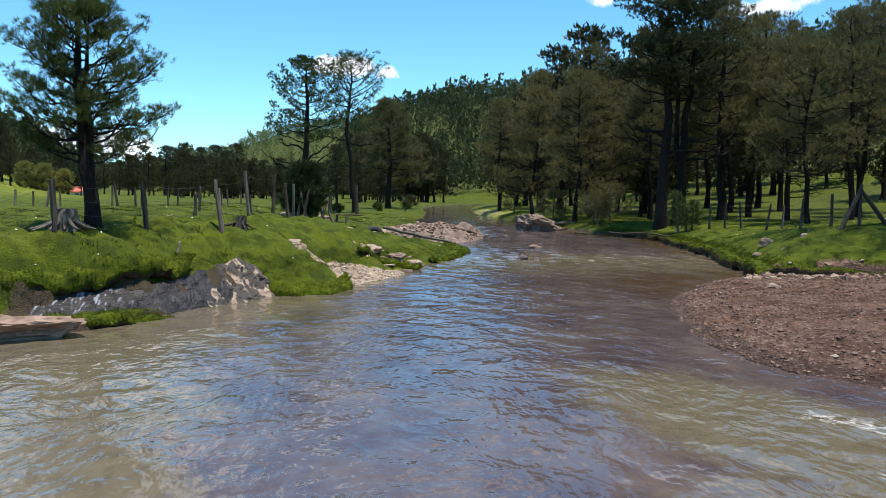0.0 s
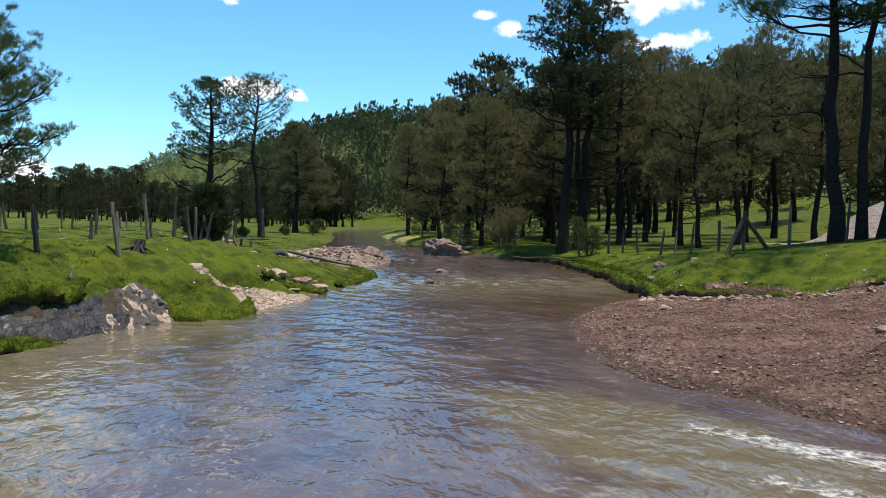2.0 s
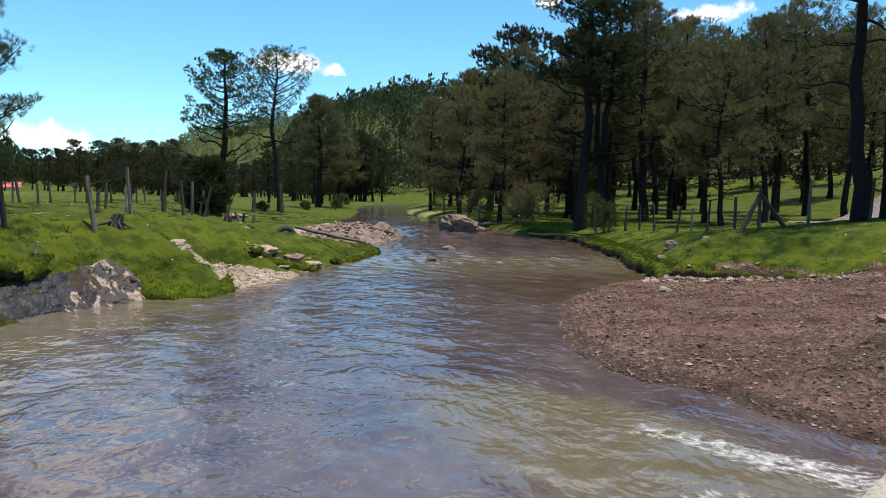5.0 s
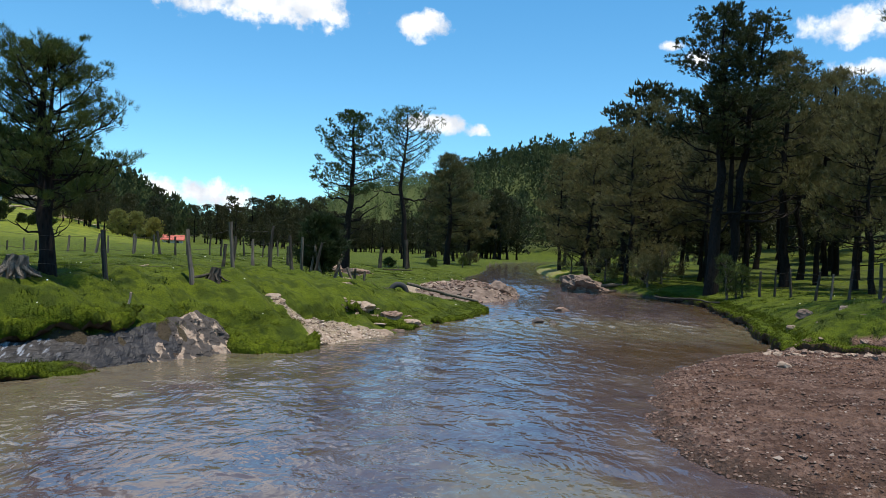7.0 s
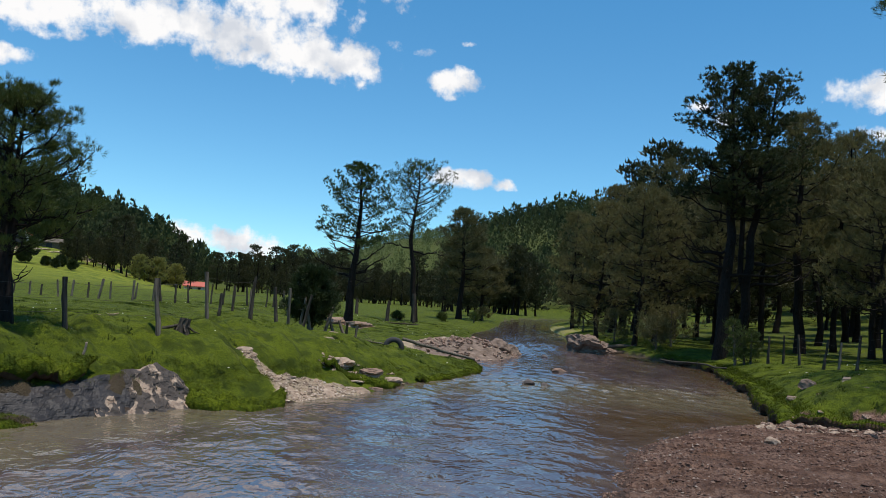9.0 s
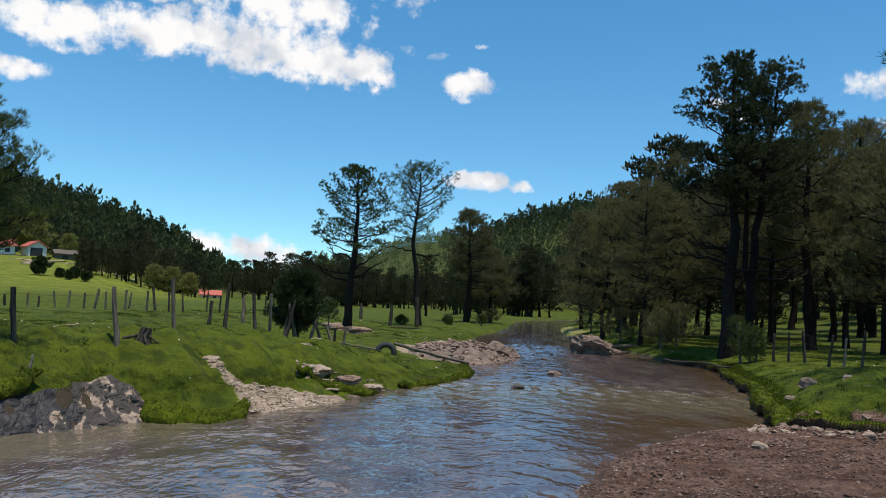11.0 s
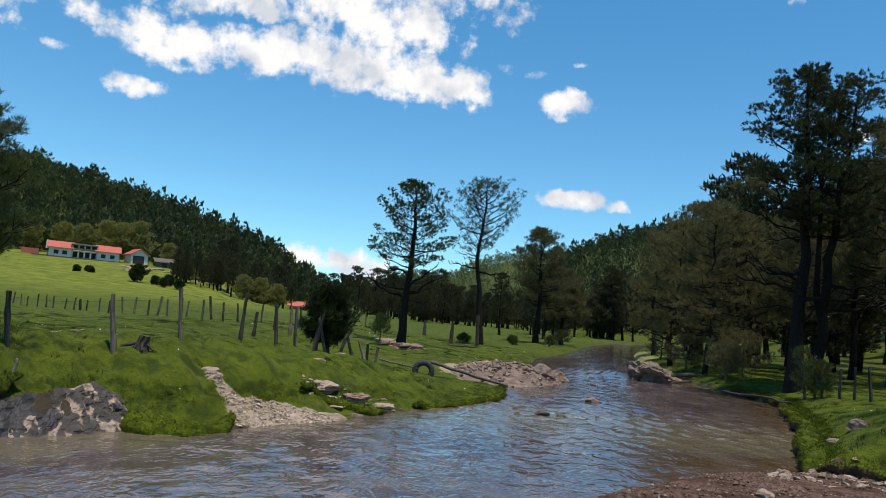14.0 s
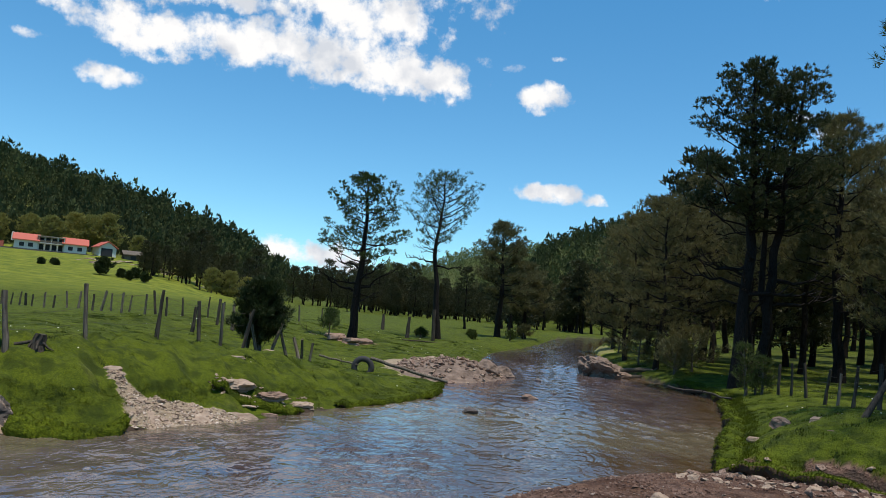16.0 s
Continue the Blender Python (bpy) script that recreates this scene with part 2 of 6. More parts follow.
def water_build(t):
    """Murky run of water: silt-brown body with a clear, rippled surface."""
    at = world_place(t)
    zone = node(t, "ShaderNodeVertexColor")
    zone.layer_name = "foam"
    z = node(t, "ShaderNodeSeparateColor", {0: zone.outputs[0]})
    cloudy = noise_of(t, stretched(t, at, 0.9, 0.5, 1.0), 1.0, 6.0, 0.65)
    body = ramp(t, cloudy, [(0.35, (0.062, 0.042, 0.046)), (0.52, (0.098, 0.072, 0.068)), (0.68, (0.138, 0.104, 0.086))])
    body = mixed(t, maths(t, "MULTIPLY", z.outputs[2], ramp(t, cloudy, [(0.3, grey(1.0)), (0.7, grey(0.4))])), body, (0.085, 0.050, 0.018))
    fine_silt = noise_of(t, stretched(t, at, 2.6, 1.6, 1.0), 1.6, 6.0, 0.7)
    silt = ramp(t, maths(t, "ADD", z.outputs[1], maths(t, "MULTIPLY", maths(t, "SUBTRACT", fine_silt, 0.5), 0.7)), [(0.30, grey(0.0)), (0.62, grey(1.0))])
    body = mixed(t, silt, body, mixed(t, fine_silt, (0.105, 0.082, 0.050), (0.175, 0.142, 0.090)))
    sx = node(t, "ShaderNodeSeparateXYZ", {0: at})
    along = maths(t, "SUBTRACT", maths(t, "MULTIPLY", sx.outputs[0], 0.645), maths(t, "MULTIPLY", sx.outputs[1], 0.766))
    across = maths(t, "ADD", maths(t, "MULTIPLY", sx.outputs[0], 0.766), maths(t, "MULTIPLY", sx.outputs[1], 0.645))
    flow = node(t, "ShaderNodeCombineXYZ", {0: maths(t, "MULTIPLY", along, 2.4), 1: maths(t, "MULTIPLY", across, 3.0)}).outputs[0]
    swirl = node(t, "ShaderNodeVectorMath", {0: flow, 1: node(t, "ShaderNodeTexNoise", {"Vector": flow, "Scale": 0.9, "Detail": 3.0}).outputs["Color"]}, operation="ADD").outputs[0]
    crest = maths(t, "SUBTRACT", 1.0, maths(t, "MULTIPLY", maths(t, "ABSOLUTE", maths(t, "SUBTRACT", noise_of(t, swirl, 1.5, 5.0, 0.6), 0.5)), 5.0))
    streak = maths(t, "ADD", maths(t, "MULTIPLY", noise_of(t, swirl, 2.6, 9.0, 0.74), 0.73), maths(t, "MULTIPLY", crest, 0.16))
    foam = ramp(t, maths(t, "ADD", streak, maths(t, "MULTIPLY", maths(t, "SUBTRACT", z.outputs[0], 1.0), 0.5)), [(0.45, grey(0.0)), (0.72, grey(1.0))])
    body = mixed(t, foam, body, (0.78, 0.76, 0.70))
    warped = node(t, "ShaderNodeVectorMath", {0: at, 1: node(t, "ShaderNodeVectorMath", {0: node(t, "ShaderNodeTexNoise", {"Vector": at, "Scale": 0.7, "Detail": 2.0}).outputs["Color"], 1: (0.9, 0.9, 0.0)}, operation="MULTIPLY").outputs[0]}, operation="ADD").outputs[0]
    r1 = noise_of(t, stretched(t, warped, 1.35, 0.8, 1.0), 1.9, 3.0, 0.5)
    r2 = noise_of(t, stretched(t, warped, 1.25, 0.8, 1.0), 5.5, 1.5, 0.45)
    r3 = noise_of(t, stretched(t, warped, 1.2, 0.8, 1.0), 17.0, 2.0, 0.5)
    patch = ramp(t, noise_of(t, stretched(t, at, 0.6, 0.35, 1.0), 1.1, 4.0), [(0.36, grey(0.25)), (0.62, grey(1.0))])
    small = maths(t, "ADD", maths(t, "MULTIPLY", r2, 0.48), maths(t, "MULTIPLY", r3, 0.06))
    h = maths(t, "ADD", maths(t, "MULTIPLY", r1, 0.55), maths(t, "MULTIPLY", small, patch))
    rough = maths(t, "ADD", 0.04, maths(t, "MULTIPLY", foam, 0.6))
    return principled(t, body, rough, bumped(t, h, 0.50, 0.11), IOR=1.36, Specular_IOR_Level=0.62)


def rock_build(dark, light, scale=3.0, layered=0.0):
    def build(t):
        at = place(t)
        n = noise_of(t, at, scale, 8.0, 0.65)
        layer = noise_of(t, stretched(t, at, 0.5, 0.5, 6.0), 2.2, 4.0)
        crack = node(t, "ShaderNodeTexVoronoi", {"Vector": at, "Scale": scale * 1.6}).outputs["Distance"]
        c = ramp(t, maths(t, "ADD", maths(t, "MULTIPLY", n, 1.0 - layered), maths(t, "MULTIPLY", layer, layered)), [(0.34, dark), (0.62, light)])
        c = mixed(t, maths(t, "MULTIPLY", noise_of(t, at, scale * 9, 3.0), 0.35), c, dark)
        own = node(t, "ShaderNodeObjectInfo").outputs["Random"]
        c = mixed(t, maths(t, "MULTIPLY", own, 0.3), c, (light[0] * 0.8, light[1] * 0.7, light[2] * 0.65))
        return principled(t, c, 0.9, bumped(t, maths(t, "ADD", n, crack), 0.8, 0.05), Specular_IOR_Level=0.25)
    return build


def wood_build(dark, light):
    def build(t):
        at = place(t)
        g = noise_of(t, stretched(t, at, 1, 1, 0.06), 26.0, 5.0)
        c = ramp(t, g, [(0.35, dark), (0.65, light)])
        c = mixed(t, maths(t, "MULTIPLY", noise_of(t, at, 4.0, 4.0), 0.4), c, dark)
        return principled(t, c, 0.9, bumped(t, g, 0.7, 0.01), Specular_IOR_Level=0.2)
    return build


def plain_build(colour, rough=0.7, vary=0.25, scale=2.0):
    def build(t):
        at = place(t)
        n = noise_of(t, at, scale, 6.0)
        fine = noise_of(t, at, scale * 14, 3.0)
        c = mixed(t, maths(t, "MULTIPLY", n, vary), colour, tuple(v * 0.6 for v in colour))
        return principled(t, c, rough, bumped(t, fine, 0.3, 0.01))
    return build


SOIL = material("eroded_soil", rock_build((0.022, 0.014, 0.009), (0.105, 0.066, 0.042), 4.0))
TURF = material("mossy_turf", turf_build)
GRASS_GROUND = material("ground", ground_build)
WATER = material("river_water", water_build)
PINE = needles("pine_needles", (0.030, 0.052, 0.014), (0.095, 0.135, 0.036), 0.4)
PINE_BIG = needles("deep_green_needles", (0.022, 0.034, 0.014), (0.070, 0.086, 0.034), 0.42)
PINE_DARK = needles("dark_pine_needles", (0.068, 0.074, 0.031), (0.170, 0.168, 0.076), 0.52)


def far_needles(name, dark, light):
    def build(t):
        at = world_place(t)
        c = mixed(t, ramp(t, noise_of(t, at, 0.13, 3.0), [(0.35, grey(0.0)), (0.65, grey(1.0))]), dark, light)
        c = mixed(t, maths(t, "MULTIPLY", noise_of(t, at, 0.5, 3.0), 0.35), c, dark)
        # broad lighter patches: sun patches on the woods, put into the colour
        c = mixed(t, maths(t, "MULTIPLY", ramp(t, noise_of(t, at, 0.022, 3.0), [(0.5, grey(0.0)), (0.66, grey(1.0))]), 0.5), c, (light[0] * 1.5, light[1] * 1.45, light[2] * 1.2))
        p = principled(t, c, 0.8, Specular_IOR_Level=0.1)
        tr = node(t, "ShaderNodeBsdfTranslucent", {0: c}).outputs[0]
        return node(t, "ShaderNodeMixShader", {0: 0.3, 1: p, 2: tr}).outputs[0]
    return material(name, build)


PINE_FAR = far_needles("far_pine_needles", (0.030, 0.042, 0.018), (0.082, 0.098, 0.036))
# lighter copy of the far needles, with the hill's sunlight in its colour
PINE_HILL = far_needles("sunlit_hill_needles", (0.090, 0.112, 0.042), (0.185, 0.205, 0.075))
PINE_LIT = needles("light_green_foliage", (0.15, 0.165, 0.045), (0.31, 0.31, 0.095), 0.5)
BROADLEAF = needles("juniper_leaves", (0.018, 0.032, 0.010), (0.050, 0.070, 0.022))


def blade_build(t):
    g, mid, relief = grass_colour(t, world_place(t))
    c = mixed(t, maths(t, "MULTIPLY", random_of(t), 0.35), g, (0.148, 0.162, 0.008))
    p = principled(t, c, 0.7, Specular_IOR_Level=0.15)
    return node(t, "ShaderNodeMixShader", {0: 0.35, 1: p, 2: node(t, "ShaderNodeBsdfTranslucent", {0: c}).outputs[0]}).outputs[0]


GRASS = material("grass_blades", blade_build)
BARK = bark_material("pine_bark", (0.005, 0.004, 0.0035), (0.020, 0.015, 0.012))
BARK_GREY = bark_material("grey_bark", (0.03, 0.026, 0.022), (0.14, 0.12, 0.10))
WOOD_GREY = material("weathered_wood", wood_build((0.070, 0.056, 0.042), (0.235, 0.195, 0.150)))
WOOD_DARK = material("dark_weathered_wood", wood_build((0.030, 0.024, 0.018), (0.115, 0.094, 0.072)))
ROCK_TAN = material("tan_rock", rock_build((0.20, 0.135, 0.092), (0.55, 0.425, 0.315), 2.2, 0.4))
ROCK_BROWN = material("brown_rock", rock_build((0.075, 0.054, 0.042), (0.31, 0.228, 0.172), 3.0, 0.2))
ROCK_PINK = material("pinkish_rock", rock_build((0.13, 0.080, 0.056), (0.43, 0.295, 0.215), 3.0, 0.2))


def wet_face_build(t):
    """Dark wet rock; glints of running water are painted in as pale vertical streaks."""
    at = place(t)
    n = noise_of(t, at, 2.6, 8.0, 0.65)
    layer = noise_of(t, stretched(t, at, 0.5, 0.5, 6.0), 2.4, 4.0)
    c = ramp(t, maths(t, "ADD", maths(t, "MULTIPLY", n, 0.6), maths(t, "MULTIPLY", layer, 0.4)), [(0.36, (0.013, 0.012, 0.012)), (0.62, (0.050, 0.043, 0.040))])
    run = noise_of(t, stretched(t, at, 13.0, 4.0, 0.5), 1.0, 3.0)
    side = node(t, "ShaderNodeMapRange", {0: node(t, "ShaderNodeSeparateXYZ", {0: at}).outputs[0], 1: -3.35, 2: -3.75, 3: 0.0, 4: 1.0}).outputs[0]
    glints = maths(t, "MULTIPLY", ramp(t, run, [(0.56, grey(0.0)), (0.64, grey(1.0))]), side)
    # bluish-white highlights on the wet rock, put into the base colour
    c = mixed(t, maths(t, "MULTIPLY", glints, 0.6), c, (0.36, 0.38, 0.42))
    return principled(t, c, 0.5, bumped(t, maths(t, "ADD", n, layer), 0.9, 0.05), Specular_IOR_Level=0.3)


ROCK_FACE = material("wet_rock_face", wet_face_build)


def ledge_build(t):
    """Tan rock crossed by dark, damp ribs that run down the slope."""
    at = place(t)
    rib = noise_of(t, stretched(t, at, 2.6, 2.6, 0.35), 1.3, 3.0, 0.5)
    n = noise_of(t, at, 7.0, 8.0, 0.65)
    c = ramp(t, n, [(0.34, (0.20, 0.135, 0.095)), (0.64, (0.46, 0.345, 0.25))])
    c = mixed(t, ramp(t, rib, [(0.44, grey(0.0)), (0.49, grey(0.92))]), c, mixed(t, n, (0.028, 0.024, 0.022), (0.070, 0.060, 0.053)))
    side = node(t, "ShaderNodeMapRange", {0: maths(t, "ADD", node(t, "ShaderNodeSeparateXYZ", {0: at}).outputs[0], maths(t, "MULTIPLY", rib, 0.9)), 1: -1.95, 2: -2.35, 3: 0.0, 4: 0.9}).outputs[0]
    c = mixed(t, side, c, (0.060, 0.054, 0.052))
    return principled(t, c, 0.8, bumped(t, n, 0.9, 0.05), Specular_IOR_Level=0.3)


ROCK_LEDGE = material("ribbed_rock_ledge", ledge_build)
ROCK_WET = material("wet_grey_rock", rock_build((0.045, 0.042, 0.044), (0.19, 0.165, 0.15), 2.5, 0.5))
STONE = material("pebble", rock_build((0.15, 0.092, 0.066), (0.42, 0.295, 0.22), 5.0))


def worn_concrete(t):
    at = place(t)
    pits = noise_of(t, at, 26.0, 6.0, 0.7)
    stain = noise_of(t, at, 3.2, 6.0, 0.65)
    c = ramp(t, stain, [(0.36, (0.27, 0.225, 0.165)), (0.60, (0.47, 0.42, 0.335))])
    c = mixed(t, ramp(t, pits, [(0.36, grey(0.85)), (0.50, grey(0.0))]), c, (0.155, 0.125, 0.09))
    return principled(t, c, 0.9, bumped(t, maths(t, "ADD", pits, stain), 0.6, 0.015), Specular_IOR_Level=0.2)


CONCRETE = material("concrete", worn_concrete)


def deck_build(t):
    """Broomed deck with fine grooves running across it."""
    at = place(t)
    x = node(t, "ShaderNodeSeparateXYZ", {0: at}).outputs[0]
    wave = maths(t, "SINE", maths(t, "MULTIPLY", maths(t, "ADD", x, maths(t, "MULTIPLY", noise_of(t, at, 3.0, 4.0), 0.02)), 125.66))
    stain = noise_of(t, at, 1.6, 7.0, 0.65)
    c = ramp(t, stain, [(0.36, (0.27, 0.235, 0.19)), (0.62, (0.42, 0.385, 0.33))])
    c = mixed(t, ramp(t, wave, [(0.2, grey(0.45)), (0.75, grey(0.0))]), c, (0.19, 0.16, 0.125))
    h = maths(t, "ADD", maths(t, "MULTIPLY", wave, 0.5), noise_of(t, at, 40.0, 4.0))
    return principled(t, c, 0.92, bumped(t, h, 0.5, 0.008), Specular_IOR_Level=0.2)


CONCRETE_DECK = material("grooved_concrete", deck_build)
RUBBER = material("tyre_rubber", plain_build((0.045, 0.043, 0.042), 0.8, 0.4, 5.0))
ROOF_RED = material("red_roof", plain_build((0.52, 0.12, 0.075), 0.7, 0.3, 0.8))
WALL_WHITE = material("white_wall", plain_build((0.72, 0.68, 0.62), 0.8, 0.2, 0.8))
DARK_VOID = material("dark_opening", plain_build((0.02, 0.02, 0.022), 0.6, 0.2, 1.0))
GRAVEL_GREY = material("grey_gravel", rock_build((0.150, 0.115, 0.095), (0.33, 0.27, 0.23), 9.0))
WIRE = material("rusty_wire", plain_build((0.06, 0.048, 0.04), 0.8, 0.3, 8.0))

# ---------------------------------------------------------------- mesh helpers


def mesh_of(name, verts, faces, mat, smooth=False):
    """A mesh from an (n, 3) array and an (m, k) array of equal-sided faces."""
    verts, faces = np.asarray(verts, np.float32), np.asarray(faces, np.int32)
    m = bpy.data.meshes.new(name)
    k = faces.shape[1]
    m.vertices.add(len(verts))
    m.vertices.foreach_set("co", verts.ravel())
    m.loops.add(faces.size)
    m.loops.foreach_set("vertex_index", faces.ravel())
    m.polygons.add(len(faces))
    m.polygons.foreach_set("loop_start", np.arange(0, faces.size, k, dtype=np.int32))
    m.polygons.foreach_set("use_smooth", np.full(len(faces), smooth))
    m.materials.append(mat)
    m.update(calc_edges=True)
    return m


def thing(name, at, label, category, group="", kind="", turn=0.0, scale=1.0):
    e = new(name)
    e.empty_display_size = 0.1
    e.matrix_basis = pose(*at, 0, 0, turn) @ Matrix.Scale(scale, 4)
    return tagged(e, label, category, group, kind)


def child(name, mesh, parent, label=""):
    ob = new(name, mesh)
    ob.parent = parent
    return tagged(ob, label)


def part(name, bm, mat, parent, label="", smooth=False):
    m = bpy.data.meshes.new(name)
    bm.to_mesh(m)
    bm.free()
    m.materials.append(mat)
    if smooth:
        m.polygons.foreach_set("use_smooth", np.full(len(m.polygons), True))
    return child(name, m, parent, label)


def tube(points, radii, sides=7):
    """Verts and quads of a bent tapering tube."""
    pts = np.asarray(points, float)
    n = len(pts)
    tang = np.gradient(pts, axis=0)
    tang /= np.linalg.norm(tang, axis=1)[:, None] + 1e-9
    ref = np.where(np.abs(tang[:, 2:3]) > 0.9, np.array([[1.0, 0, 0]]), np.array([[0, 0, 1.0]]))
    a = np.cross(tang, ref)
    a /= np.linalg.norm(a, axis=1)[:, None] + 1e-9
    b = np.cross(tang, a)
    ang = np.linspace(0, 2 * np.pi, sides, endpoint=False)
    ring = a[:, None] * np.cos(ang)[None, :, None] + b[:, None] * np.sin(ang)[None, :, None]
    verts = (pts[:, None] + ring * np.asarray(radii)[:, None, None]).reshape(-1, 3)
    i = np.arange(n - 1)[:, None] * sides
    j = np.arange(sides)[None]
    k = (np.arange(sides) + 1) % sides
    faces = np.stack([i + j, i + k[None], i + sides + k[None], i + sides + j], -1).reshape(-1, 4)
    return verts, faces


def joined(pieces):
    vs, fs, base = [], [], 0
    for v, f in pieces:
        vs.append(v)
        fs.append(f + base)
        base += len(v)
    return np.concatenate(vs), np.concatenate(fs)


def sprays(rng, centres, axes, needles_each, length, width, spread):
    """Thin triangles radiating from each centre along its axis."""
    n = len(centres)
    d = axes[:, None, :] + rng.normal(0, spread, (n, needles_each, 3))
    d /= np.linalg.norm(d, axis=2)[..., None] + 1e-9
    side = np.cross(d, rng.normal(0, 1, (n, needles_each, 3)))
    side /= np.linalg.norm(side, axis=2)[..., None] + 1e-9
    ln = length * rng.uniform(0.65, 1.15, (n, needles_each, 1))
    root = centres[:, None, :] + rng.normal(0, length * 0.22, (n, needles_each, 3))
    v = np.stack([root - side * width * 0.5, root + side * width * 0.5, root + d * ln], 2).reshape(-1, 3)
    return v, np.arange(len(v)).reshape(-1, 3)

# ---------------------------------------------------------------- the lie of the land
LEFT_BANK = [(-16, -30), (-11, -6), (-8.5, 6), (-6.4, 12), (-4.8, 14.8), (-3.75, 15.5), (-2.75, 17.5), (-1.95, 19.1), (-1.15, 20.3), (-0.4, 20.6),
             (0.35, 21.8), (0.85, 22.9), (1.6, 24.1), (2.0, 25.4), (2.65, 27.5), (3.75, 30.1), (4.4, 32.2), (4.5, 33.8), (4.15, 36), (3.9, 37.8),
             (5.0, 40.2), (6.1, 42.8), (5.9, 44.6), (4.4, 47.5), (3.3, 53), (3.2, 59), (4.2, 68), (4.9, 80), (5.0, 95), (7, 112), (15, 132), (34, 152)]
RIGHT_BANK = [(22, -30), (15, -8), (10.6, 5), (8.9, 8.4), (8.1, 9.9), (7.7, 10.9), (7.45, 11.9), (7.0, 12.3), (6.65, 13.3), (6.62, 14.6),
              (6.75, 15.6), (7.35, 18.3), (7.8, 19.5), (8.5, 20.9), (9.8, 22.7), (10.7, 23.75), (12.0, 24.3), (12.45, 25.3), (13.05, 28.6),
              (13.75, 32.3), (14.15, 37), (14.75, 40.5), (14.3, 43), (13.3, 45.6), (12.2, 48.5), (11.2, 53), (10.4, 62), (9.6, 76), (10.2, 90),
              (11.3, 101), (14, 114), (23, 128), (42, 146)]
# where the gravel ford road ends and the grass bank begins
ROAD_EDGE = [(11.9, 24.3), (13.2, 24.0), (14.5, 23.3), (16.2, 21.6), (17.8, 20.3), (19.6, 19.2), (24, 18), (34, 18), (60, 26)]
EYE0 = (9.5, 7.0)


def ease(a, b, x):
    q = np.clip((x - a) / (b - a), 0, 1)
    return q * q * (3 - 2 * q)


def water_level(y):
    return 0.014 * np.clip(np.minimum(y, 60) - 19, 0, None) + 0.008 * np.clip(y - 60, 0, None)


def poly_distance(x, y, poly):
    best = np.full(np.shape(x), 1e9)
    for (ax, ay), (bx, by) in zip(poly[:-1], poly[1:]):
        dx, dy = bx - ax, by - ay
        s = np.clip(((x - ax) * dx + (y - ay) * dy) / (dx * dx + dy * dy), 0, 1)
        best = np.minimum(best, np.hypot(x - ax - s * dx, y - ay - s * dy))
    return best


def inside(x, y, poly):
    hit = np.zeros(np.shape(x), bool)
    for (ax, ay), (bx, by) in zip(poly, poly[1:] + poly[:1]):
        if ay != by:
            hit ^= ((ay > y) != (by > y)) & (x < (bx - ax) * (y - ay) / (by - ay) + ax)
    return hit


RIVER = LEFT_BANK + RIGHT_BANK[::-1]
ROAD = RIGHT_BANK[:17] + ROAD_EDGE + [(80, -60), (22, -60)]


def lumps(x, y, size, seed=0.0):
    """Cheap smooth unevenness, about -1 to 1."""
    a = np.sin(x / size + 1.7 * np.sin(y / size * 0.7 + seed)) * np.cos(y / size * 1.1 + seed + 1.3 * np.sin(x / size * 0.6))
    b = np.sin(x / size * 2.3 + y / size * 1.9 + seed * 2) * 0.5
    return (a + b) / 1.5


# ridge lines seen all round: azimuth in degrees, rise in degrees
HILL_LEFT = ([-180, -90, -60, -41.4, -38, -34.6, -30.8, -26.9, -24.9, -22.7, -20.5, -18, 180], [6, 7, 8.5, 8.0, 7.5, 6.75, 5.85, 4.65, 3.75, 2.2, 0.8, 0, 0])
HILL_FAR = ([-180, -26, -21, -18, -15.5, -12.5, -11, -8.7, -3.9, 2, 10, 180], [0, 1.0, 1.9, 2.2, 3.2, 3.3, 4.2, 5.1, 5.7, 5.2, 3, 0])
HILL_MAIN = ([-180, -6.5, -4.5, -2.5, 0, 2.6, 7.5, 15, 30, 60, 100, 150, 180], [0, 0, 4.7, 6.3, 7.15, 7.7, 8.1, 9.0, 9.7, 10, 9, 7, 6])


def hills(x, y):
    dx, dy = x - EYE0[0], y - EYE0[1]
    r, az = np.hypot(dx, dy), np.degrees(np.arctan2(dx, dy))
    out = np.zeros(np.shape(x))
    for (ks, vs), start, ridge, trees in ((HILL_LEFT, 215, 400, 8.5), (HILL_FAR, 420, 680, 9), (HILL_MAIN, 105, 420, 8)):
        top = np.clip(np.tan(np.radians(np.interp(az, ks, vs))) * ridge + 1.0 - trees, 0, None)
        first = start if start != 105 else np.interp(az, [-10, 8, 16, 30, 60], [190, 160, 75, 50, 40])
        out = np.maximum(out, top * ease(first, ridge, r) * (1 - 0.35 * ease(ridge * 1.05, ridge * 2.2, r)))
    spur = 8.6 * np.clip((r - 92) / 134, 0, 1.1) ** 1.6 * np.interp(az, [-180, -95, -80, -34, -30.4, -28.8, -26.6, 180], [0, 0, 1, 1, 0.86, 0.66, 0, 0]) * (1 - ease(300, 500, r))
    return np.maximum(out, spur)


LY = [0, 13, 15, 16.5, 18, 19.5, 20.4, 22, 23.2, 25, 27, 30, 33, 37, 40, 45, 52, 62, 80, 120]
L_LIP = [.5, .5, .62, .72, .78, .70, .46, .42, .42, .42, .30, .16, .10, .06, .12, .25, .25, .25, .3, .3]
L_WIDE = [1, 1.2, 1.3, 1.2, 1.0, .8, .9, .9, 1.3, 1.3, .7, .7, .7, .8, 1, 1, 1, 1, 1, 1]
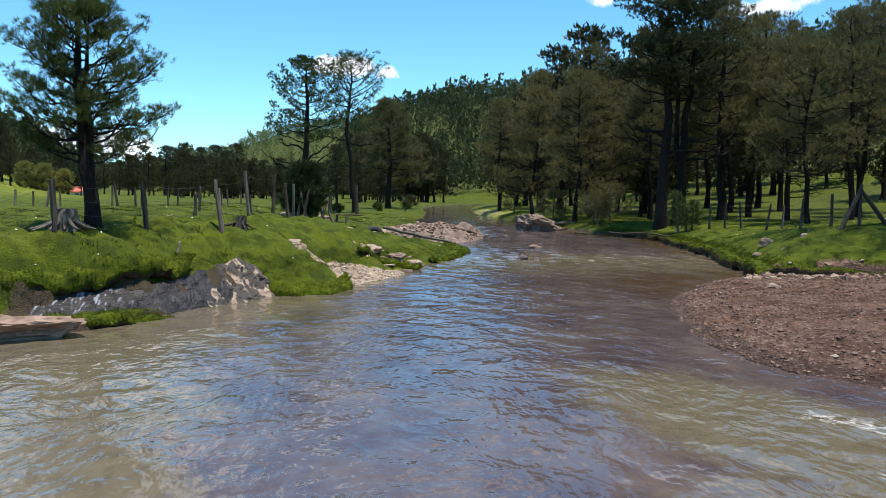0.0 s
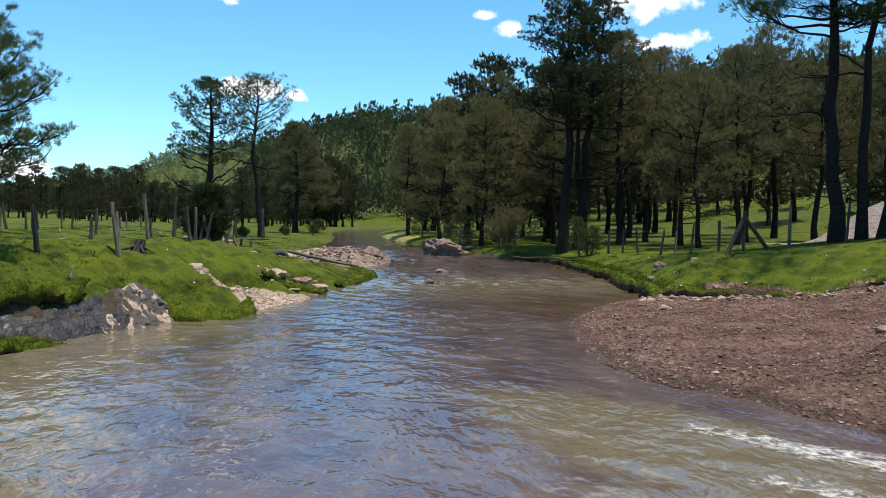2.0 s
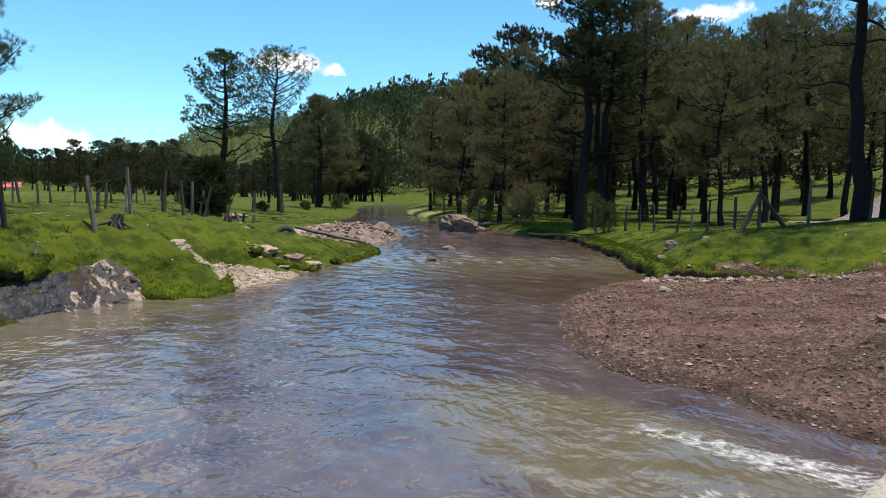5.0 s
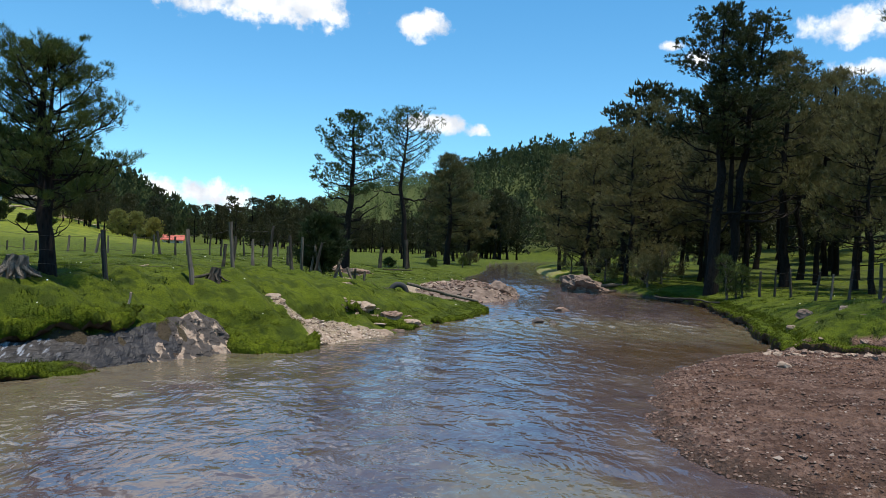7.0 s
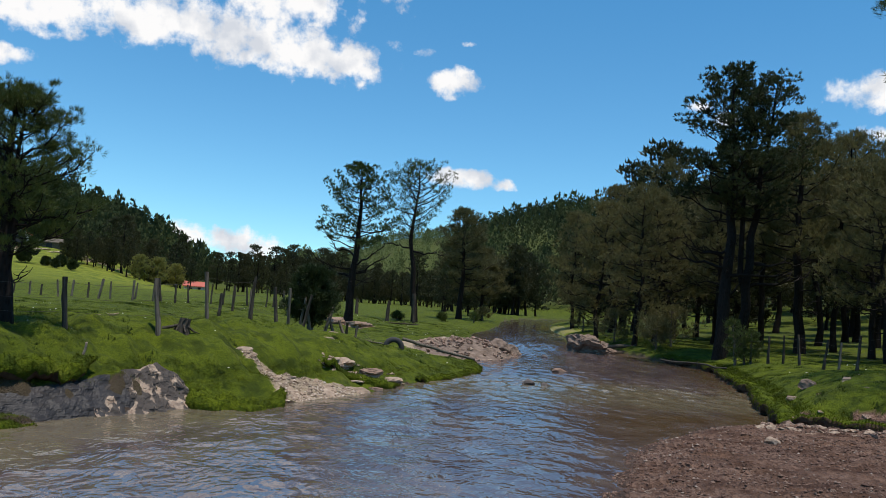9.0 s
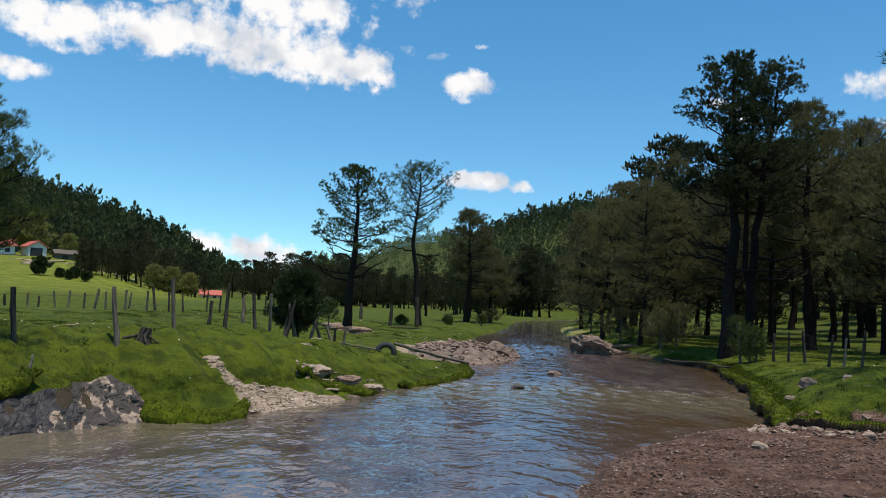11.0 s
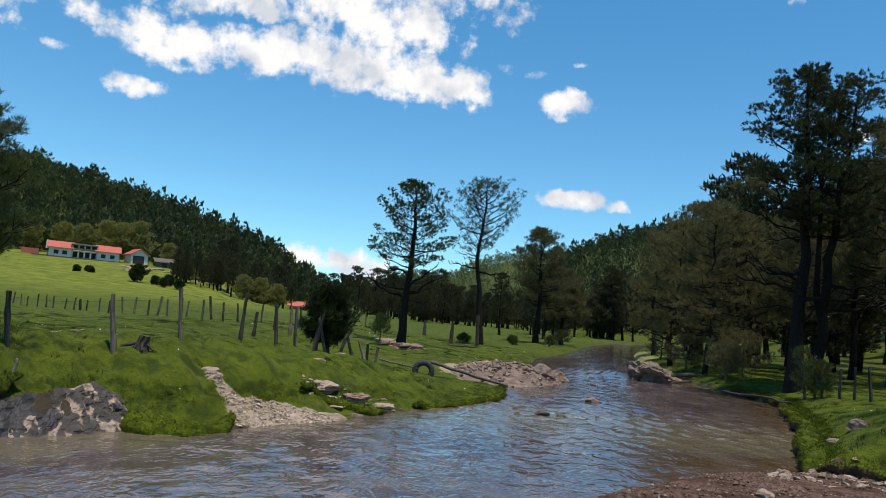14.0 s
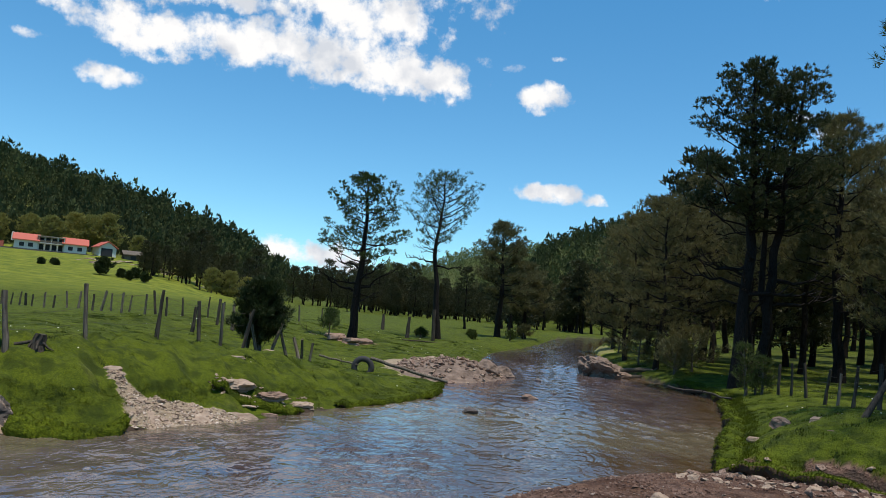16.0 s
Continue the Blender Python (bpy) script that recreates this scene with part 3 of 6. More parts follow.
L_TOP = [1.4, 1.4, 1.45, 1.5, 1.54, 1.58, 1.6, 1.60, 1.60, 1.60, 1.56, 1.30, .85, .40, .50, .80, .95, 1.0, 1.15, 1.3]


def height(x, y):
    x, y = np.asarray(x, float), np.asarray(y, float)
    w = water_level(y)
    dl, dr = poly_distance(x, y, LEFT_BANK), poly_distance(x, y, RIGHT_BANK)
    wet = inside(x, y, RIVER)
    bed = w - 0.10 - 0.30 * ease(0, 1.5, np.minimum(dl, dr))
    # left meadow
    jag = 0.12 * lumps(x, y, 0.55) + 0.08 * lumps(x, y, 0.21, 2.0)
    d = np.clip(dl + jag, 0, None)
    lip, wide, top = (np.interp(y, LY, v) for v in (L_LIP, L_WIDE, L_TOP))
    tongue = ease(13.6, 14.6, y) * (1 - ease(17.0, 17.7, y))
    start = 1.15 * tongue
    face = ease(start + 0.0, start + wide * (1 - 0.55 * tongue), d)
    q = np.clip((d - wide - start) / np.interp(y, [12, 15, 24, 29], [3.4, 2.3, 2.1, 4.2]), 0, 1)
    left = w + 0.16 * ease(0, 0.15, d) * tongue + (lip - 0.16 * tongue) * face + (top - w - lip) * (1 - (1 - q) ** 2)
    left = left + np.clip(1.6 - top, 0, None) * ease(6, 15, d) * (1 - ease(60, 80, y))
    left = left + 0.09 * lumps(x, y, 1.0, 1.0) * ease(0.8, 2, d) + (0.24 * np.abs(lumps(x * 0.8, y, 0.50, 3.0)) + 0.10 * np.abs(lumps(x, y, 0.24, 1.0)) - 0.09) * ease(0.4, 1.2, d) * (1 - 0.75 * ease(3.5, 7, d)) * (1 - 0.8 * ease(26, 36, y))
    left = left + 0.25 * lumps(x, y, 14, 0.5) * ease(10, 30, d) - 0.85 * ease(-12, -26, x) * ease(34, 54, y) * (1 - ease(78, 105, y))
    left = left + 0.20 * np.exp(-(((x + 0.55) / 0.5) ** 2 + ((y - 22.05) / 0.55) ** 2))
    # right: gravel ford and road
    e = np.clip(dr, 0, None)
    road = w + 0.10 * ease(0, 0.5, e) + 0.055 * np.clip(e, 0, 14) + 0.45 * ease(7, 14, e) * ease(15, 19, x) + 0.72 * ease(14.8, 19.2, x) * ease(15, 19, y) + 0.025 * lumps(x, y, 0.6) + 0.03 * lumps(x, y, 1.9, 2) + (0.085 * np.abs(lumps(x * 0.22 + 0.03 * y * y, y * 1.4, 0.34, 3.0)) + 0.045 * np.abs(lumps(x, y, 0.19, 5.0)) + 0.03 * lumps(x * 0.5, y * 1.6, 0.16, 2.0) - 0.03) * ease(0.1, 0.8, e)
    for px, py, sx, sy in ((7.45, 16.1, 0.55, 0.22), (8.0, 17.7, 0.6, 0.2), (7.2, 14.8, 0.4, 0.16), (8.6, 19.6, 0.5, 0.18), (9.6, 12.3, 0.45, 0.3)):
        road = road - 0.17 * np.exp(-(((x - px) / sx) ** 2 + ((y - py) / sy) ** 2) ** 1.5)
    ramp_up = 0.62 * ease(0.5, 2.6, e) * (1 - ease(1.5, 4.5, np.abs((x - 9.0) * 0.65 - (y - 7.5) * 0.76))) * ease(7.0, 9.5, x)
    road = np.maximum(road, np.minimum(road + ramp_up, 0.9 + 0.05 * (x - 9)))
    # right: grass bank
    g = np.clip(poly_distance(x, y, ROAD_EDGE), 0, None)
    dd = np.clip(np.minimum(e, g) + jag, 0, None)
    field = np.interp(y, [20, 24, 27, 30, 33, 37, 43, 55, 80], [2.1, 1.75, 1.55, 1.38, 1.25, 1.2, 1.1, 1.15, 1.5])
    field = field + 0.45 * ease(16.5, 21, x) * (1 - ease(27, 33, y)) + 0.05 * np.clip(x - 19, 0, 60) * ease(28, 36, y) + 0.25 * ease(20, 24, x) * ease(22, 27, y) * (1 - ease(34, 42, y))
    q = np.clip((dd - 0.35) / 3.2, 0, 1)
    grass = w + 0.24 * ease(0, 0.35, dd) + np.clip(field - w - 0.24, 0, None) * (1 - (1 - q) ** 2)
    on_edge = ease(15.5, 18.5, x) * (1 - ease(0, 3, g))
    grass = np.maximum(grass, on_edge * (road + 0.30 * ease(0, 0.14, g + 0.5 * jag)) + (1 - on_edge) * grass) + (0.06 * lumps(x, y, 0.9, 4.0) + 0.03 * lumps(x, y, 0.3, 1.0)) * ease(0.3, 1.2, dd)
    grass = grass + 0.3 * lumps(x, y, 11, 2.5) * ease(22, 34, x)
    on_road = inside(x, y, ROAD)
    right = np.where(on_road, road, grass)
    z = np.where(wet, bed, np.where(dl < dr, left, right))
    return z + hills(x, y) * ease(20, 60, np.minimum(dl, dr) + np.clip(y - 60, 0, 60))


SAND_CHUTE = [(-1.30, 23.25), (-1.1, 22.95), (-0.75, 22.85), (-0.45, 22.7), (-0.15, 22.35), (0.15, 21.95), (0.35, 21.95), (0.9, 22.8), (1.75, 24.1), (1.75, 24.6), (1.15, 24.4), (0.5, 23.9), (0.0, 23.55), (-0.6, 23.35), (-1.05, 23.4)]


def zone_of(x, y):
    wet = inside(x, y, RIVER)
    dl, dr = poly_distance(x, y, LEFT_BANK), poly_distance(x, y, RIGHT_BANK)
    g = poly_distance(x, y, ROAD_EDGE)
    road = inside(x, y, ROAD) & ~wet
    ragged = 0.25 * lumps(x, y, 0.5, 5.0) + 0.12 * lumps(x, y, 0.17, 1.0)
    edge_soil = (~road) & (~wet) & (dl > dr) & (g + 1.6 * ragged < 0.55) & (y < 27)
    gravel = np.where(road | edge_soil, 1.0, 0.0)
    low = 0.06 + 0.10 * (lumps(x, y, 0.8) > 0.2)
    mud = np.where(wet, 1.0, 0.0) + np.where((~wet) & (~road) & (np.minimum(dl, dr) < low), 1.0, 0.0)
    mud = np.maximum(mud, np.where(road & (dr < 0.35 + 0.3 * ragged), 0.55, 0))
    r = np.hypot(x - EYE0[0], y - EYE0[1])
    az = np.degrees(np.arctan2(x - EYE0[0], y - EYE0[1]))
    litter = np.where(hills(x, y) > 2.5, 0.85, 0.0) * np.where((az < -24) & (r < 245), 0, 1) * ease(60, 120, r)
    litter = np.maximum(litter, 0.55 * ease(0.2, 0.7, lumps(x, y, 6.0, 1.0) * 0.5 + 0.35) * ease(38, 52, y) * (x > 12) * (dl > dr) * ~wet)
    wide = np.interp(y, LY, L_WIDE)
    tongue = ease(13.6, 14.6, y) * (1 - ease(17.0, 17.7, y))
    face = (~wet) & (dl < dr) & (dl + ragged * 0.3 > 1.1 * tongue) & (dl + ragged * 0.3 < 1.1 * tongue + wide * (0.75 - 0.35 * tongue)) & (y < 20.0) & (y > 8) & (x > -5.3)
    mud = np.maximum(mud, np.where(face, 0.9, 0))
    mud = np.maximum(mud, np.where((~wet) & (~road) & (dl > dr) & (dr + ragged * 0.6 < 0.22) & (y > 24) & (y < 50), 0.9, 0))
    mud = np.maximum(mud, np.where((~wet) & (~road) & (dl > dr) & (g + ragged * 1.2 < 0.42), 0.8, 0))
    litter = np.maximum(litter, 0.22 * road * (1 - ease(0.2, 1.1, np.hypot((x - 10.6) / 2.4, (y - 11.4) / 1.6) + 1.3 * ragged)))
    sandy = inside(x + ragged * 0.6, y + ragged * 0.4, SAND_CHUTE) & ~wet
    sandy = sandy | ((np.hypot((x - 3.6) / 3.0, (y - 41.0) / 3.6) + 0.3 * ragged < 1.0) & (~wet) & (dl < dr))
    sandy = sandy | ((poly_distance(x, y, [(8.6, 88), (9.6, 80), (10.3, 68)]) + ragged < 1.3) & ~wet)
    # low alpha marks the slope whose sunlight is painted into the grass
    return np.stack([gravel, np.clip(mud, 0, 1), np.clip(litter, 0, 1), np.maximum(np.where(sandy, np.where(y > 60, 0.32, 0.9), 0.0), 0.20 * ease(95, 150, r) * ease(-22, -27, az))], -1)


def steps(lo, hi, fine, far_lo, far_hi, growth=1.12):
    mid = list(np.arange(lo, hi + fine / 2, fine))
    up, s = [hi], fine
    while up[-1] < far_hi:
        s = min(s * growth, 34)
        up.append(up[-1] + s)
    down, s = [lo], fine
    while down[-1] > far_lo:
        s = min(s * growth, 34)
        down.append(down[-1] - s)
    return np.array(down[:0:-1] + mid + up[1:])


def sheet(name, xs, ys, zfun, mat, colours, layer, keep=None):
    X, Y = np.meshgrid(xs, ys)
    Z = zfun(X, Y)
    nx, ny = len(xs), len(ys)
    i = (np.arange(ny - 1)[:, None] * nx + np.arange(nx - 1)[None]).ravel()
    faces = np.stack([i, i + 1, i + nx + 1, i + nx], -1)
    if keep is not None:
        k = keep(X, Y).ravel()
        faces = faces[k[faces].any(axis=1)]
    m = mesh_of(name, np.stack([X, Y, Z], -1).reshape(-1, 3), faces, mat, True)
    col = m.color_attributes.new(layer, "FLOAT_COLOR", "POINT")
    col.data.foreach_set("color", colours(X, Y).astype(np.float32).ravel())
    return new(name, m)


ground = sheet("ground", steps(-8, 19, 0.09, -1500, 1500), steps(9, 44, 0.09, -600, 1900), height, GRASS_GROUND, zone_of, "zone")
tagged(ground, "green grazed meadow with a red-brown gravel ford bank", "ground", kind="structure")


def ripples(x, y):
    fall = ease(26, 30, y) * (1 - ease(33, 37, y)) + 0.8 * ease(42, 45, y) * (1 - ease(50, 55, y))
    return water_level(y) + (0.012 + 0.03 * fall) * lumps(x, y, 0.35, 1.0) + 0.010 * lumps(x, y, 0.16, 4.0)


def foam_of(x, y):
    dl, dr = poly_distance(x, y, LEFT_BANK), poly_distance(x, y, RIGHT_BANK)
    a = 0.88 * np.exp(-((y - 30.2 - 0.25 * (x - 6) + 0.8 * lumps(x, y, 0.9, 3.0)) / 2.2) ** 2) * (x > 3.6) * (x < 11.5)
    a = np.maximum(a, 0.86 * np.exp(-((y - 47.5) / 2.6) ** 2) * (x > 10.6))
    wob = 0.16 * lumps(x, y, 0.45, 2.0)
    along, off = (x - 6.03) * 0.645 - (y - 10.45) * 0.766, (x - 6.03) * 0.766 + (y - 10.45) * 0.645 + wob
    a = np.maximum(a, 1.08 * np.exp(-(off / (0.30 + 0.24 * np.clip(along, 0, 3))) ** 2) * ease(-0.3, 0.1, along) * (1 - ease(2.6, 3.2, along)))
    a = np.maximum(a, 1.05 * np.exp(-((off + 1.35) / 0.75) ** 2) * ease(0.7, 1.5, along) * (1 - ease(2.4, 3.0, along)))
    a = np.maximum(a, 0.9 * np.exp(-(((x - 5.6) / 0.35) ** 2 + ((y - 11.6) / 0.25) ** 2)))
    a = np.maximum(a, 0.62 * np.exp(-(((x - 5.2) / 1.6) ** 2 + ((y - 11) / 1.8) ** 2)))
    a = np.maximum(a, 0.60 * np.exp(-((y - 38) / 8) ** 2))
    a = np.clip(a, 0, 1.18)
    rag = 0.5 * lumps(x, y, 0.9, 1.0) + 0.25 * lumps(x, y, 0.3, 2.0)
    shore = np.interp(y, [0, 8, 9.9, 11.3, 13.5, 16, 20, 24], [1.6, 0.85, 0.2, 0.0, -0.6, -0.4, 0.6, 2.6])
    silt = 0.62 * (1 - ease(-1.5, 0.7, x - shore + 0.9 * rag))
    silt = np.maximum(silt, 0.95 * np.exp(-(((x - 5.4 + 0.35 * (y - 10)) / 1.7) ** 2 + ((y - 9.8) / 3.2) ** 2)) + 0.15 * rag)
    silt = np.maximum(silt, 0.75 * np.exp(-(((x - 4.7) / 1.6) ** 2 + ((y - 7.2) / 1.7) ** 2)) + 0.15 * rag)
    silt = np.maximum(silt, 0.62 * np.exp(-((y - 29) / 5) ** 2) + 0.2 * rag)
    brown = 0.85 * np.exp(-(((x - 8.9) / 2.4) ** 2 + ((y - 23.5) / 4.5) ** 2)) + np.exp(-((dr - 0.4) / 0.9) ** 2) * (y > 24)
    return np.stack([a, np.clip(silt, 0, 1), np.clip(brown, 0, 1), np.ones_like(a)], -1)


def near_river(x, y):
    return inside(x, y, RIVER) | (np.minimum(poly_distance(x, y, LEFT_BANK), poly_distance(x, y, RIGHT_BANK)) < np.where(x > 6, 1.6, 0.8))


water = sheet("water", steps(-8, 16, 0.12, -20, 60), steps(5, 52, 0.12, -40, 160, 1.06), ripples, WATER, foam_of, "foam", near_river)
tagged(water, "shallow silty brown stream reflecting blue sky", "water", kind="structure")


def on_ground(x, y, sink=0.0):
    return (x, y, float(height(np.array([x]), np.array([y]))[0]) - sink)


# ---------------------------------------------------------------- concrete ford slab
def box(bm, lo, hi, bevel=0.0):
    vs = [bm.verts.new((x, y, z)) for z in (lo[2], hi[2]) for x, y in ((lo[0], lo[1]), (hi[0], lo[1]), (hi[0], hi[1]), (lo[0], hi[1]))]
    fs = [bm.faces.new([vs[i] for i in q]) for q in ((3, 2, 1, 0), (4, 5, 6, 7), (0, 1, 5, 4), (1, 2, 6, 5), (2, 3, 7, 6), (3, 0, 4, 7))]
    if bevel:
        bmesh.ops.bevel(bm, geom=list({e for f in fs for e in f.edges}), offset=bevel, segments=1, affect="EDGES")
    return bm


SLAB_TURN = math.degrees(math.atan2(3.23, 3.78))
slab = thing("ford_bridge", (4.15, 5.05, 0.80), "pale concrete ford slab with a grooved deck and worn edge beam", "bridge", kind="structure", turn=SLAB_TURN)
for k in range(6):
    x0 = -14 + k * 3.6
    part("edge_beam", box(bmesh.new(), (x0, -0.30, -0.95), (x0 + 3.592, 0.0, 0.0), 0.006), CONCRETE, slab)
    bm = bmesh.new()
    box(bm, (x0, -4.6, -0.40), (x0 + 3.592, -0.304, -0.006))
    part("deck_panel", bm, CONCRETE_DECK, slab)

# ---------------------------------------------------------------- pines
UP = np.array([0, 0, 1.0])


def crown_shape(kind, q):
    """Limb length, of the crown's radius, at the share q of the crown's height."""
    if kind == "full":
        return max(0.24, min(1.0, 0.80 + 1.2 * q) * (1 - q ** 1.9) ** 0.75)
    if kind == "egg":
        return max(0.16, min(1.0, 0.90 + 0.7 * q) * (1 - q ** 1.6) ** 0.62)
    return max(0.20, min(1.0, 0.55 + 1.2 * q) * (1 - q ** 2.2) ** 0.62)


def along_line(line, q):
    k = np.linspace(0, 1, len(line))
    return np.array([np.interp(q, k, line[:, c]) for c in range(3)])


def pine_meshes(seed, tall, radius, base, wide, limbs, subs=5, tufts=8, each=10, length=0.2, width=0.020, kind="egg", lean=(0.0, 0.0), straight=False,
                dead=0, rise=0.25, mat=None, bark=None, sides=7, puff=0.30, inner=0.45, fork=None, boughs=(), twiggy=True):
    """A pine: bent stem, limbs that turn up at the tip, and puffs of needle tufts at the ends of their twigs.
    fork: height share, x and y offset and top of a second stem. boughs: bare limbs (height share, bearing, reach, lift)."""
    rng = np.random.default_rng(seed)
    n = 13
    s = np.linspace(0, 1, n)
    wob = np.cumsum(rng.normal(0, 0.008, (n, 2)), axis=0) * tall
    wob -= wob[0]
    if straight:
        wob -= wob[-1] * s[:, None]
    stem = np.stack([lean[0] * tall * s + wob[:, 0], lean[1] * tall * s + wob[:, 1], tall * s], -1)
    stem[0, 2] = -0.25
    rad = radius * (1 - s) ** 0.8 + 0.014
    rad[0] *= 1.32
    wood = [tube(stem, rad, sides + 4)]
    stems = [(stem, 1.0, 0.0)]
    if fork:
        h0, fx, fy, top = fork
        u = np.linspace(0, 1, 9)
        second = np.stack([along_line(stem, h0 + (top - h0) * q) for q in u]) + np.outer(u ** 0.55, (fx, fy, 0)) + np.r_[np.zeros((1, 3)), rng.normal(0, 0.02 * radius * 5, (8, 3))]
        wood.append(tube(second, radius * 0.72 * (1 - u) ** 0.8 * (1 - h0) + 0.014, sides + 2))
        stems.append((second, top, h0))
    centres, outs, sizes = [], [], []
    golden = rng.uniform(0, 6.28)
    bare_ones = [(h, radians(b), r, l) for h, b, r, l in boughs] + [(rng.uniform(max(0.12, base - 0.22), base + 0.12), rng.uniform(0, 6.283), wide * rng.uniform(0.25, 0.7), rng.normal(0.15, 0.2)) for _ in range(dead)]
    for i in range(limbs + len(bare_ones)):
        bare = i >= limbs
        if bare:
            h, bearing, reach, lift = bare_ones[i - limbs]
            q, path, p0 = 0.0, stem, along_line(stem, h)
            heavy = i - limbs < len(boughs)
        else:
            q = (i + rng.uniform(0.1, 0.9)) / limbs
            h = max(base + (0.975 - base) * q, 0.05)
            path, top, h0 = stems[i % len(stems)]
            p0 = along_line(path, h) if path is stem else along_line(path, np.clip((h * 0.97 - h0) / (top - h0), 0.1, 1))
            golden += 2.399 + rng.normal(0, 0.4)
            bearing = golden
            reach = wide * crown_shape(kind, q) * rng.choice((0.55, 0.75, 0.9, 0.97, 1.03))
            lift = rise + 0.75 * q ** 2 + rng.normal(0, 0.12)
            heavy = False
        out = np.array([math.cos(bearing), math.sin(bearing), 0])
        lift = min(lift, max(-0.25, (tall - 0.5 * reach - 0.3 * puff - p0[2]) / max(reach, 0.05)))
        u = np.linspace(0, 1, 8)
        bend = np.cumsum(rng.normal(0, 0.05 if bare else 0.03, (8, 3)), axis=0) * reach
        bend -= bend[0]
        limb = p0 + out * reach * u[:, None] + UP * (reach * (lift * u ** 1.5 + (0.10 * u ** 4 if not bare else 0)))[:, None] + bend
        r0 = max(0.010, min(radius * 0.30, 0.024 * reach ** 0.8)) * (1.9 if heavy else 1.1 if bare else 1.0)
        wood.append(tube(limb, r0 * (1 - 0.85 * u) + 0.004, sides - 2))
        many = (7 if heavy else 4) if bare else max(2, round(subs * (0.55 + 0.45 * reach / wide)))
        for m in range(many):
            a = inner + (1 - inner) * (m + rng.uniform(0.2, 0.9)) / many if m < many - 1 else 1.0
            pa = along_line(limb, a)
            turn = np.cross(out, UP) * (rng.uniform(0.4, 1.0) * (-1) ** m)
            d = out * rng.uniform(0.35, 0.9) + turn * (1.0 if m < many - 1 else 0.2) + UP * rng.uniform(0.05, 0.6)
            d /= np.linalg.norm(d)
            ln = (reach * rng.uniform(0.16, 0.36) * (1.2 - 0.5 * a) + 0.3 * puff) * (1.0 if not bare else 0.8)
            c = np.linspace(0, 1, 4)
            twig = pa + d * ln * c[:, None] + UP * (ln * 0.22 * c ** 2)[:, None]
            if twiggy or bare:
                wood.append(tube(twig, np.array([0.40, 0.32, 0.24, 0.12]) * r0 + 0.003, 3))
            if bare:
                continue
            centres.append(twig[-1])
            outs.append(out * 0.35 + UP * 0.25)
            sizes.append(puff * rng.uniform(0.65, 1.25) * (1.0 if q < 0.85 else 0.8))
    for path, top, h0 in stems:
        centres.append(path[-1] - UP * puff * 0.3)
        outs.append(UP * 0.6)
        sizes.append(puff * 0.8)
    centres, outs, sizes = np.array(centres), np.array(outs), np.array(sizes)
    d = rng.normal(0, 1, (len(centres), tufts, 3)) + (0, 0, 0.45)
    d /= np.linalg.norm(d, axis=2)[..., None]
    at = centres[:, None] + d * (sizes[:, None] * rng.uniform(0.35, 1.0, (len(centres), tufts)) ** 0.7)[..., None] * (1, 1, 0.62)
    axes = d * 0.75 + outs[:, None] + UP * 0.45
    v, f = sprays(rng, at.reshape(-1, 3), axes.reshape(-1, 3), each, length, width, 0.55)
    wv, wf = joined(wood)
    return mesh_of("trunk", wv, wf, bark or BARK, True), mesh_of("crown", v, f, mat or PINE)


def plant(name, meshes, at, label, category="pine tree", group="", turn=0.0, scale=1.0):
    e = thing(name, at, label, category, group, turn=turn, scale=scale)
    child("trunk", meshes[0], e)
    child("crown", meshes[1], e)
    return e


plant("pine_tree", pine_meshes(3, 5.0, 0.155, 0.27, 1.58, 72, 8, 9, 14, 0.115, 0.013, "egg", (-0.045, 0.0), dead=8, rise=0.20, puff=0.18, inner=0.42, fork=(0.16, 0.20, 0.03, 0.86)),
      on_ground(-4.98, 19.35, 0.05), "bushy green twin-stemmed pine with dark bark beside an old stump")
plant("pine_tree", pine_meshes(11, 9.6, 0.25, 0.45, 2.2, 38, 6, 13, 12, 0.13, 0.030, "egg", (-0.005, 0.0), dead=10, rise=0.20, puff=0.34, inner=0.45,
                               boughs=[(0.28, 178, 2.2, 0.45), (0.31, 15, 1.9, 0.60), (0.34, 205, 1.9, 0.30), (0.37, 350, 1.7, 0.65), (0.41, 160, 1.9, 0.5)]), on_ground(-4.1, 50.5, 0.05),
      "tall sparse pine with bare lower limbs among flat rocks")
plant("pine_tree", pine_meshes(17, 12.2, 0.22, 0.53, 2.6, 44, 7, 6, 10, 0.19, 0.024, "round", (0.005, 0.0), dead=12, rise=0.55, puff=0.30, inner=0.4,
                               boughs=[(0.46, 185, 1.9, 0.15), (0.44, 10, 2.2, -0.15)]), on_ground(-1.4, 62.3, 0.05),
      "tall slender pine with a thin rounded crown")
plant("pine_tree", pine_meshes(23, 10.4, 0.27, 0.30, 2.7, 46, 6, 9, 10, 0.30, 0.05, "full", (-0.01, 0.0), dead=6, rise=0.16, puff=0.50, mat=PINE_DARK), on_ground(1.0, 78, 0.05),
      "dark bushy pine at the stream's grassy edge")
plant("pine_tree", pine_meshes(24, 7.4, 0.20, 0.25, 2.0, 40, 6, 9, 10, 0.30, 0.05, "full", (-0.02, 0.0), rise=0.15, puff=0.45, mat=PINE_DARK), on_ground(3.0, 83, 0.05),
      "dark bushy pine leaning over the grassy stream edge")
